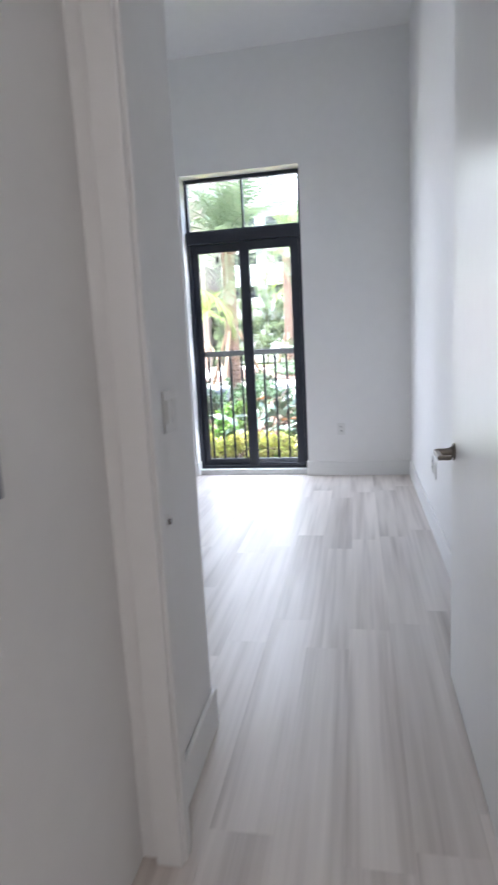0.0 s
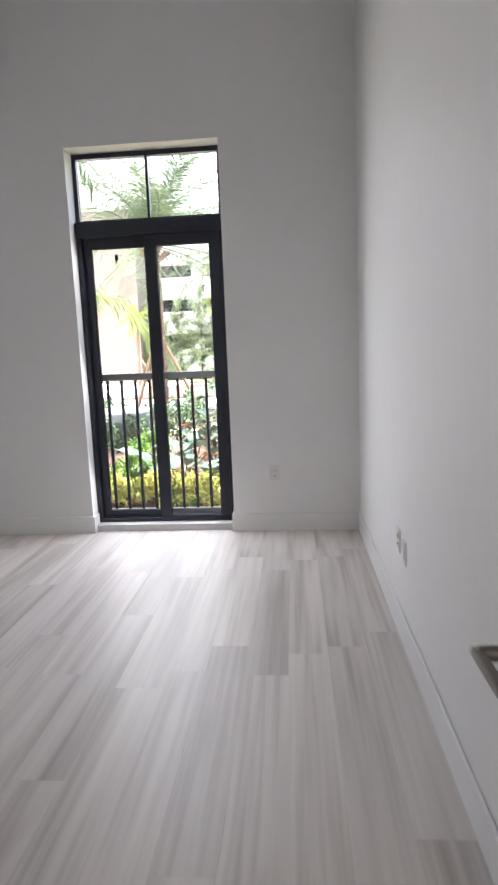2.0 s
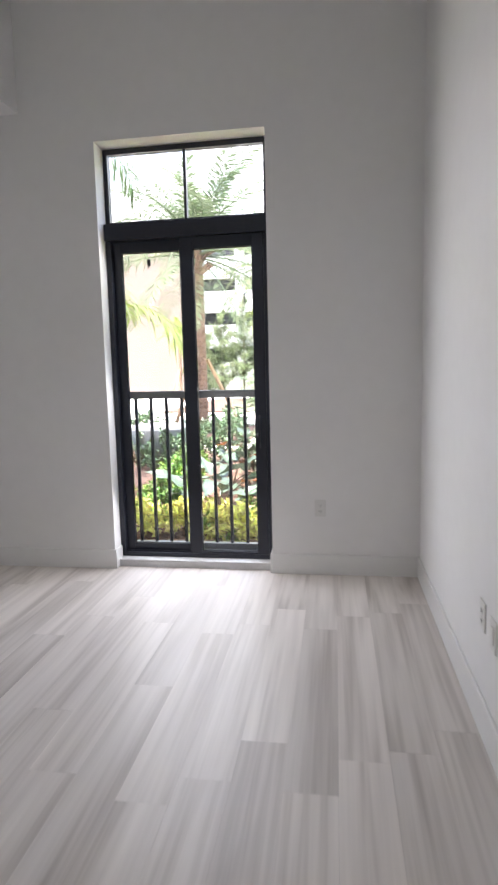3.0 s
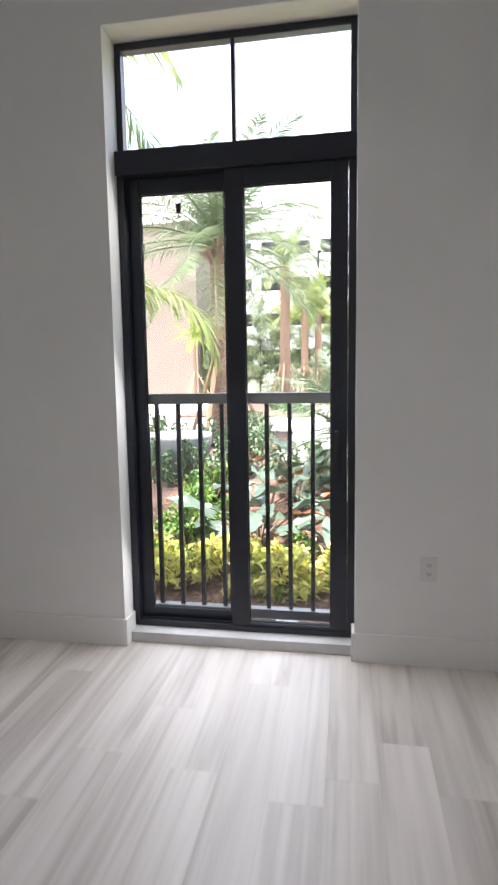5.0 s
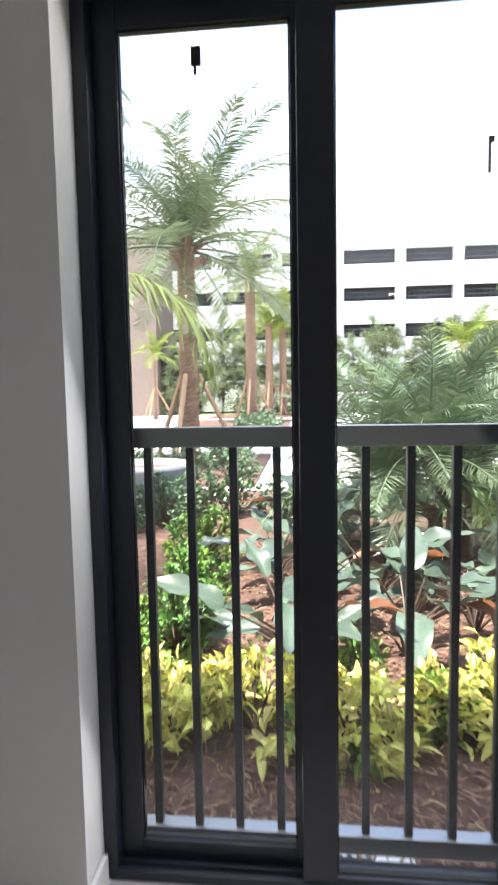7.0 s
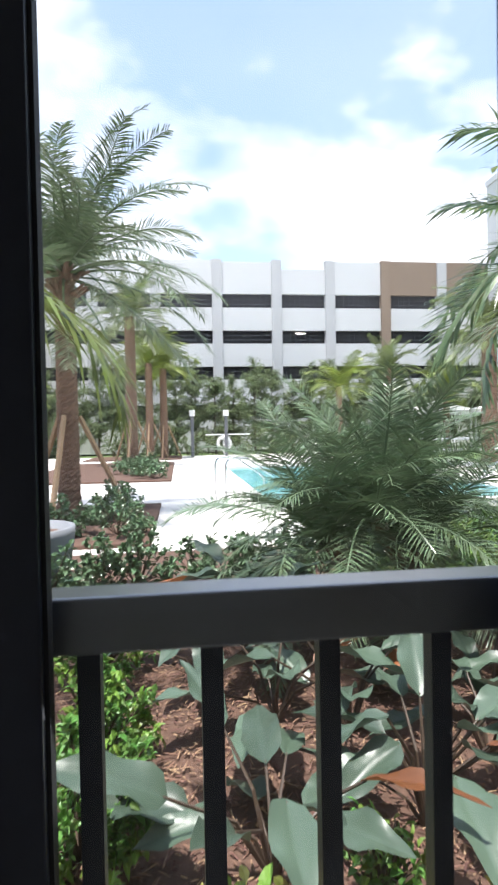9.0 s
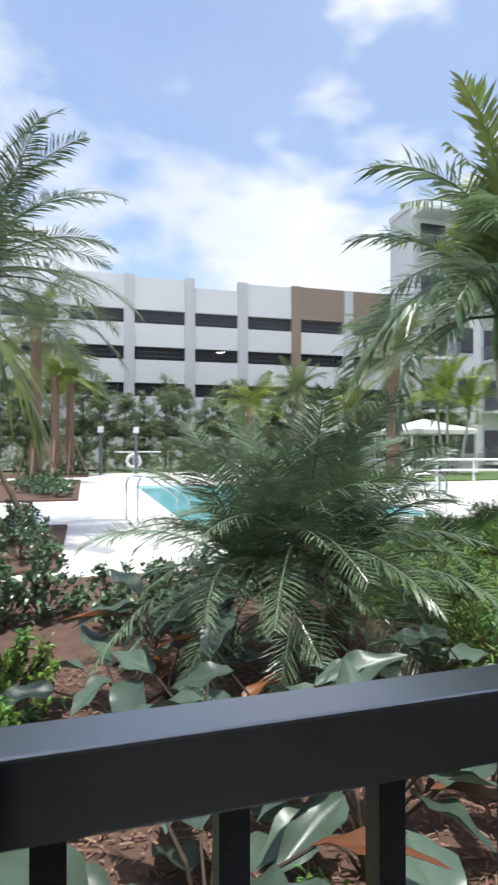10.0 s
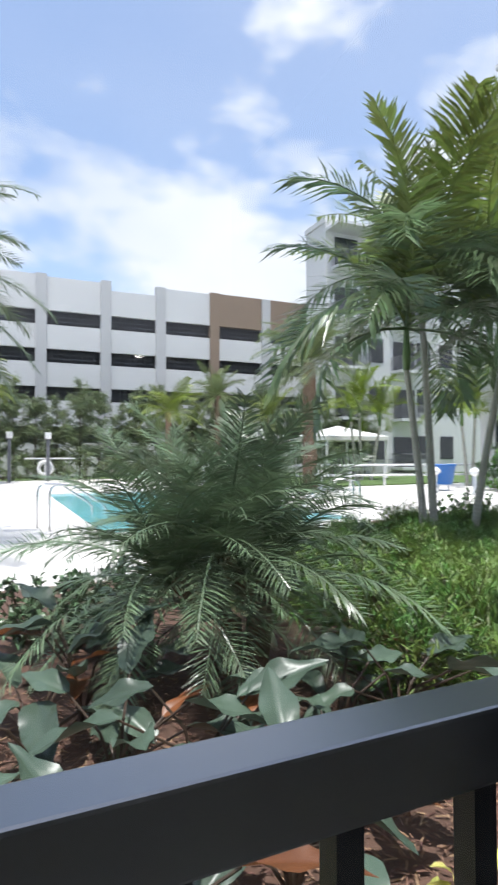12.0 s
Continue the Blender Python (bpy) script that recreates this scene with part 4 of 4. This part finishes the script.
def grass_bed():
    """Arching blades and feathery tufts over the bed beside the palms."""
    r = rng_of(9)
    tufts = []
    while len(tufts) < 420:
        x, y = r.uniform(0.8, 10.5), r.uniform(7.6, 14.5)
        if y > 9.4 + 0.2 * x or x < 1.3 + max(0, (10.2 - y)) * 0.5 or y < 6.9 + 0.35 * x - 0.3:
            if not (x > 1.6 and y < 14.3 and y > 8.2 and x + 1.5 > (y - 9.4)):
                continue
        if y > 12.2 + 0.5 * (x - 2.4):
            continue
        tufts.append((x - 0.35, y))
    c = np.array(tufts)
    per = 46
    n = len(c) * per
    idx = np.repeat(np.arange(len(c)), per)
    h = (0.42 + 0.16 * np.sin(c[:, 0] * 2.1) * np.cos(c[:, 1] * 1.7) + r.uniform(-0.06, 0.1, len(c)))[idx] * r.uniform(0.6, 1.1, n)
    a = r.uniform(0, 2 * math.pi, n)
    lean = r.uniform(0.1, 0.75, n) * h
    bx, by = c[idx, 0] + r.normal(0, 0.07, n), c[idx, 1] + r.normal(0, 0.07, n)
    w = r.uniform(0.004, 0.009, n)
    sx, sy = -np.sin(a) * w, np.cos(a) * w
    P = lambda k, e, z: (bx + np.cos(a) * lean * e + sx * k, by + np.sin(a) * lean * e + sy * k, h * z)
    v = np.stack([np.stack(P(1, 0, -0.02), 1), np.stack(P(-1, 0, -0.02), 1), np.stack(P(0.9, 0.35, 0.62), 1), np.stack(P(-0.9, 0.35, 0.62), 1), np.stack(P(0, 1.0, 0.93), 1)], 1).reshape(-1, 3)
    f = []
    for k in range(n):
        b = 5 * k
        f += [(b, b + 1, b + 3, b + 2), (b + 2, b + 3, b + 4)]
    tagged(new("grass", mesh_of("grass", v, f, L_GRASS)), "tufts of arching green ornamental grass", "grass", kind="stuff")


grass_bed()


def hedge_tree(at, height, width, seed):
    """A slim upright screening tree with open foliage."""
    r = rng_of(seed)
    t = thing("hedge_tree", "slim upright green screening tree before the garage", "tree", "hedge row", at=(*at, 0))
    part("trunk", tube([(0, 0, -0.05), (0.05, 0.03, height * 0.5), (0, 0, height * 0.92)], [0.07, 0.05, 0.015], 6), TWIG, t)
    n = 4200
    u = r.random(n) ** 0.8
    limbs = 34
    lz, la = r.uniform(0.12, 1.0, limbs), r.uniform(0, 2 * math.pi, limbs)
    pick = r.integers(0, limbs, n)
    rad = width / 2 * np.sqrt(np.clip(1.05 - lz[pick], 0.06, 1)) * (0.45 + 0.55 * np.sin(lz[pick] * 2.6)) * u * 1.3
    pos = np.stack([np.cos(la[pick]) * rad, np.sin(la[pick]) * rad, lz[pick] * height + u * 0.45], 1) + r.normal(0, 0.13, (n, 3))
    v, f = leaf_cloud(pos, r.normal(0, 1, (n, 3)) + np.array([0, 0, 0.2]), 0.2, 0.075, r)
    o = new("crown", mesh_of("crown", v, f, L_HEDGE))
    o.parent = t
    return t


_h = [hedge_tree((-6.5, 42.2), 6.2, 2.4, 500 + k) for k in range(1)][0]
_h2 = hedge_tree((-5.0, 42.6), 5.6, 2.2, 511)
_h3 = hedge_tree((-3.3, 42.3), 6.0, 2.5, 512)
for _k in range(22):
    _x = -1.7 + 1.25 * _k
    copy_thing((_h, _h2, _h3)[_k % 3], pose(_x, 42.3 + 0.5 * math.sin(_k * 2.7), 0, 0, 0, 61 * _k) @ Matrix.Diagonal((1, 1, 0.86 + 0.16 * math.sin(_k * 1.9), 1)))
for _k in range(7):
    copy_thing((_h, _h2, _h3)[_k % 3], pose(-8.0 - 1.4 * _k, 41.8, -0.8, 0, 0, 47 * _k))
for _k in range(14):
    shrub("hedge_shrub", "dark clipped shrub at the foot of the hedge", "hedge foot shrubs", (-5.5 + 1.5 * _k, 41.0), (1.9, 1.2, 1.7 + 0.4 * math.sin(_k * 2.2)), 420, (0.22, 0.1), L_HEDGE, seed=540 + _k)
for _k in range(8):
    shrub("large_shrub", "large dark green shrub by the white building", "building shrubs", (16.6 + 0.35 * math.sin(_k), 14.0 + 1.2 * _k), (2.2, 2.0, 2.4 + 0.8 * math.sin(_k * 1.7)), 900, (0.22, 0.12), L_GREEN, L_CLUSIA, seed=570 + _k, share=0.4, clumps=40)


# ---- buildings ----
def parking_garage():
    g = thing("parking_garage", "white three-band parking garage with grey pilasters and dark openings", "building", at=(0, 47, 0))
    xs = [-16.3, -11.9, -7.4, -3.0, 1.4, 5.75, 9.75, 14.0, 18.4, 22.8, 27.2, 31.6]
    bands = ((5.2, 6.15), (7.8, 8.75), (10.4, 11.4), (2.3, 3.4))
    # solid block, its dark colour standing for the unlit parking levels
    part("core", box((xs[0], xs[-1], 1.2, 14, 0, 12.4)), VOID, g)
    for k, (a, b) in enumerate(zip(xs, xs[1:])):
        top = (13.7, 13.2, 13.8)[(k + 2) % 3] if k < 7 else 13.9
        brown = k >= 7
        zs = [0.0] + sorted(v for bd in bands for v in bd) + [top]
        for i in range(0, len(zs), 2):
            part("spandrel", box((a + 0.34, b - 0.34, 0.0, 0.28, zs[i], zs[i + 1])), STUCCO_BROWN if brown and i == len(zs) - 2 else STUCCO, g)
        for z0, z1 in bands:
            n = 9
            part("grille", box(*[(a + 0.34 + (b - a - 0.68) * j / n - 0.02, a + 0.34 + (b - a - 0.68) * j / n + 0.02, 0.32, 0.36, z0, z1) for j in range(1, n)], (a + 0.34, b - 0.34, 0.32, 0.36, z0 + 0.30, z0 + 0.34), (a + 0.34, b - 0.34, 0.32, 0.36, z0 + 0.62, z0 + 0.66)), GRILLE, g)
            part("floor_slab", box((a, b, 0.3, 1.3, z0 - 0.6, z0 - 0.25)), STUCCO_GREY, g)
    for k, x in enumerate(xs):
        part("pilaster", box((x - 0.36, x + 0.36, -0.18, 0.32, 0, 13.85 if k != 7 else 13.9)), STUCCO_BROWN if k == 7 else STUCCO_GREY, g)


parking_garage()


def tan_building():
    b = thing("tan_building", "tan stucco apartment building beside the palms", "building", at=(-10.4, 40.5, 0))
    part("wall", box((-24, 0, 0, 5, -0.1, 11.4)), STUCCO_TAN, b)
    part("roof_parapet", box((-24.1, 0.12, -0.12, 5.1, 11.4, 11.75)), STUCCO, b)
    for z in (1.0, 4.3, 7.6):
        for x in (-5.0, -8.8, -12.6, -16.4):
            w = part("window", box((x - 0.8, x + 0.8, -0.06, 0.02, z, z + 1.7)), FRAME, b)
            part("pane", box((x - 0.7, x - 0.03, -0.075, -0.055, z + 0.1, z + 1.6), (x + 0.03, x + 0.7, -0.075, -0.055, z + 0.1, z + 1.6)), WINDOW_DARK, w)


tan_building()


def balcony(parent, m, width, z, top):
    """A slab with a black rail, out of the wall along -x, and its glazed door; m turns it onto its wall."""
    door = part("balcony_door", box((-0.05, 0.05, 0.3, width - 0.3, z, z + 2.4)), WINDOW_DARK, parent)
    slab_ = part("balcony", box((-1.4, -0.01, 0, width, z - 0.22, z)), STUCCO, parent)
    rails = [(-1.36, -1.33, 0.04, width - 0.04, z + 1.02, z + 1.07), (-1.36, -1.33, 0.04, width - 0.04, z + 0.08, z + 0.12), (-1.36, 0, 0.02, 0.05, z + 1.02, z + 1.07), (-1.36, 0, width - 0.05, width - 0.02, z + 1.02, z + 1.07)]
    rails += [(-1.355, -1.335, 0.05 + 0.12 * i, 0.07 + 0.12 * i, z + 0.1, z + 1.04) for i in range(int(width / 0.12))]
    rails += [(-1.36 + 0.12 * i, -1.34 + 0.12 * i, yy, yy + 0.02, z + 0.1, z + 1.04) for i in range(12) for yy in (0.03, width - 0.05)]
    part("railing", box(*rails), RAIL, slab_)
    made = [door, slab_]
    if top:
        made.append(part("canopy", box((-1.9, -0.01, -0.5, width + 0.5, z + 2.75, z + 2.95)), STUCCO, parent))
    for o in made:
        o.matrix_basis = m


def facade_window(parent, m, z0, z1):
    w = part("window", box((-0.06, 0.05, -0.7, 0.7, z0, z1)), FRAME, parent)
    part("pane", box((-0.075, -0.055, -0.62, -0.03, z0 + 0.1, z1 - 0.1), (-0.075, -0.055, 0.03, 0.62, z0 + 0.1, z1 - 0.1)), WINDOW_DARK, w)
    w.matrix_basis = m


def white_buildings():
    b = thing("apartment_building", "white five-storey apartment wing with black balcony rails", "building", "apartment wings", at=(18.6, 0, 0))
    part("wall", box((0, 14, 4, 25.2, -0.1, 17.3)), STUCCO, b)
    part("roof_parapet", box((-0.12, 14, 3.9, 25.32, 17.3, 17.7)), STUCCO, b)
    for s in range(5):
        z = 0.4 + 3.4 * s
        for y in (23.6, 17.2, 11.0):
            facade_window(b, pose(0, y, 0), z + 0.7, z + 2.5)
        for y in (19.0, 13.0):
            balcony(b, pose(0, y, 0), 2.9, z, s == 4)
    c = thing("apartment_building", "white five-storey apartment wing behind the palms", "building", "apartment wings", at=(21.6, 43.0, 0))
    part("wall", box((0, 20, 0, 3, -0.1, 19.2)), STUCCO, c)
    part("roof_parapet", box((-0.12, 20, -0.12, 3, 19.2, 19.6)), STUCCO, c)
    for s in range(5):
        z = 0.4 + 3.85 * s
        for x in (4.6, 9.4, 11.8):
            facade_window(c, pose(x, 0, 0, 0, 0, 90), z + 0.6, z + 2.5)
        for x in (0.5, 6.0):
            balcony(c, pose(x, 0, 0, 0, 0, 90) @ pose(0, -2.7, 0), 2.7, z, s == 4)
    f = thing("metal_fence", "black metal fence before the white building", "fence", at=(0, 0, 0))
    for k in range(40):
        part("picket", box((20.0 + 0.14 * k, 20.03 + 0.14 * k, 40.0, 40.03, -0.02, 1.05)), RAIL, f)
    part("rail", box((20.0, 25.6, 39.995, 40.035, 1.03, 1.08)), RAIL, f)


white_buildings()


# ---- pool furniture ----
def canopy(at, width, height):
    c = thing("pool_cabana", "white canvas cabana on white posts", "canopy", "cabanas", at=(*at, 0))
    w = width / 2
    bm = bmesh.new()
    lo = [bm.verts.new((x, y, height)) for x, y in ((-w, -w), (w, -w), (w, w), (-w, w))]
    hi = [bm.verts.new((x, y, height + 0.25)) for x, y in ((-w, -w), (w, -w), (w, w), (-w, w))]
    top = bm.verts.new((0, 0, height + 0.95))
    for k in range(4):
        bm.faces.new((lo[k], lo[(k + 1) % 4], hi[(k + 1) % 4], hi[k]))
        bm.faces.new((hi[k], hi[(k + 1) % 4], top))
    part("canvas_roof", bm, CANVAS, c)
    for x in (-w + 0.1, w - 0.1):
        for y in (-w + 0.1, w - 0.1):
            part("post", box((x - 0.05, x + 0.05, y - 0.05, y + 0.05, 0, height + 0.02)), WHITE_METAL, c)
    return c


canopy((18.0, 36.0), 4.4, 2.25)
canopy((14.6, 40.0), 3.6, 2.2)


def bollard(at, h):
    t = thing("post_light", "grey post light with a white head by the hedge", "lamp post", "post lights", at=(*at, 0))
    part("post", box((-0.09, 0.09, -0.09, 0.09, -0.02, h - 0.35), bevel=0.01), GRILLE, t)
    part("head", box((-0.16, 0.16, -0.16, 0.16, h - 0.35, h), bevel=0.02), WHITE_METAL, t)


bollard((-0.75, 38.8), 2.7)
bollard((1.25, 39.4), 2.7)


def life_ring():
    t = thing("life_ring_stand", "white life ring on a post beside the pool", "life ring", at=(1.15, 40.0, 0))
    part("post", tube([(0, 0, -0.02), (0, 0, 1.3)], [0.05, 0.05], 8), WHITE_METAL, t)
    part("arm", box((-1.1, 1.6, -0.03, 0.03, 1.22, 1.3)), WHITE_METAL, t)
    part("ring", tube([(0.36 * math.cos(a), -0.1, 0.72 + 0.36 * math.sin(a)) for a in [2 * math.pi * k / 24 for k in range(25)]], [0.1] * 25, 8, cap=False), WHITE_METAL, t)


life_ring()


def hand_rail(at, turn, label):
    t = thing("pool_hand_rail", label, "hand rail", "pool rails", at=(*at, 0))
    for d in (0, 0.55):
        part("rail", tube([(0, d, -0.05), (0, d, 0.72), (0.04, d, 0.82), (0.14, d, 0.87), (0.5, d, 0.84), (1.1, d, 0.45), (1.2, d, 0.35), (1.2, d, -0.06)], [0.024] * 8, 8), STEEL, t, smooth=True)
    t.rotation_euler = (0, 0, radians(turn))


hand_rail((-0.55, 17.5), 20, "bent steel pool hand rail at the water's edge")
hand_rail((6.2, 17.2), 160, "bent steel pool hand rail by the steps")


def globe_post(at, h, label):
    t = thing("globe_light", label, "globe light", "globe lights", at=(*at, 0))
    part("post", lathe([(0.11, -0.02), (0.11, 0.08), (0.07, 0.12), (0.07, h - 0.28)], 16), WHITE_METAL, t, smooth=True)
    part("globe", lathe([(0.02 + 0.17 * math.sin(math.pi * k / 12), h - 0.32 + 0.34 * k / 12) for k in range(13)], 20), WHITE_METAL, t, smooth=True)


globe_post((7.8, 21.3), 0.95, "short white globe post beside the pool steps")
globe_post((13.9, 21.0), 0.95, "short white globe post beside the deck")
globe_post((13.6, 22.6), 0.95, "short white globe post beside the deck")


def barrier():
    t = thing("deck_barrier", "long low white rail along the far deck", "railing", at=(0, 0, 0))
    for k in range(9):
        part("post", box((6.5 + 1.6 * k, 6.58 + 1.6 * k, 28.6 - 0.35 * k, 28.68 - 0.35 * k, -0.02, 0.95)), WHITE_METAL, t)
    for z in (0.5, 0.95):
        part("rail", tube([(6.5, 28.64, z), (19.4, 25.8, z)], [0.05, 0.05], 8), WHITE_METAL, t)


barrier()


def towel_bin():
    t = thing("towel_bin", "blue plastic towel bin on the deck", "bin", at=(14.7, 23.4, 0))
    part("tub", lathe([(0.36, 0.25), (0.48, 0.95), (0.52, 0.97), (0.52, 1.03), (0.47, 1.03)], 20), BLUE, t, smooth=True)
    for a in range(4):
        c, s = math.cos(a * 1.571), math.sin(a * 1.571)
        part("leg", box((0.28 * c - 0.03, 0.28 * c + 0.03, 0.28 * s - 0.03, 0.28 * s + 0.03, -0.012, 0.27)), WHITE_METAL, t)


towel_bin()
_u = thing("round_planter", "round grey concrete planter at the bed's edge", "planter", at=(-2.93, 11.1, 0))
part("pot", lathe([(0.36, -0.05), (0.44, 0.3), (0.47, 0.52), (0.47, 0.58), (0.42, 0.58), (0.40, 0.5)], 36), CONCRETE_POT, _u, smooth=True)
part("soil", lathe([(0.40, 0.49), (0.40, 0.505)], 36), MULCH, _u)
_c = thing("printed_sheet", "small black and white printed sheet lying outside the door", "sheet", at=(-0.97, 6.35, 0.0))
part("sheet", box((-0.10, 0.0, -0.06, 0.05, 0.0, 0.018)), PRINT_DARK, _c)
part("white_panel", box((0.0005, 0.12, -0.06, 0.06, 0.0, 0.018)), PRINT_WHITE, _c)
for _k in range(3):
    part("print_bar", box((-0.085 + 0.028 * _k, -0.072 + 0.028 * _k, -0.02, 0.03, 0.018, 0.0195)), PRINT_WHITE, _c)


# ---- floor planks ----
def floor_planks():
    """Long planks along the room, staggered, each a piece of its own."""
    f = tagged(new("floor"), "grey-washed wood plank floor", "floor", kind="structure")
    pw, pl = 0.182, 1.22
    bm = box((0.0001, pw - 0.0001, 0.0001, pl - 0.0001, -0.0055, 0.0))
    top = [e for e in bm.edges if all(v.co.z > -0.001 for v in e.verts)]
    bmesh.ops.bevel(bm, geom=top, offset=0.0004, segments=1, affect="EDGES")
    whole = bpy.data.meshes.new("plank")
    bm.to_mesh(whole)
    bm.free()
    whole.materials.append(PLANK)
    rnd = random.Random(5)
    x = WX - pw
    while x > WL - pw:
        y = BACK - rnd.uniform(0, pl)
        while y < WY + 0.06:
            if not (y + pl < 1.3 and x + pw < -0.7):
                y1 = min(y + pl, WY + 0.075)
                if y1 - y > 0.05:
                    ob = new("plank", whole)
                    ob.parent = f
                    ob.location = (x, y, 0)
                    ob.scale = (1, (y1 - y) / pl, 1)
            y += pl
        x -= pw


floor_planks()
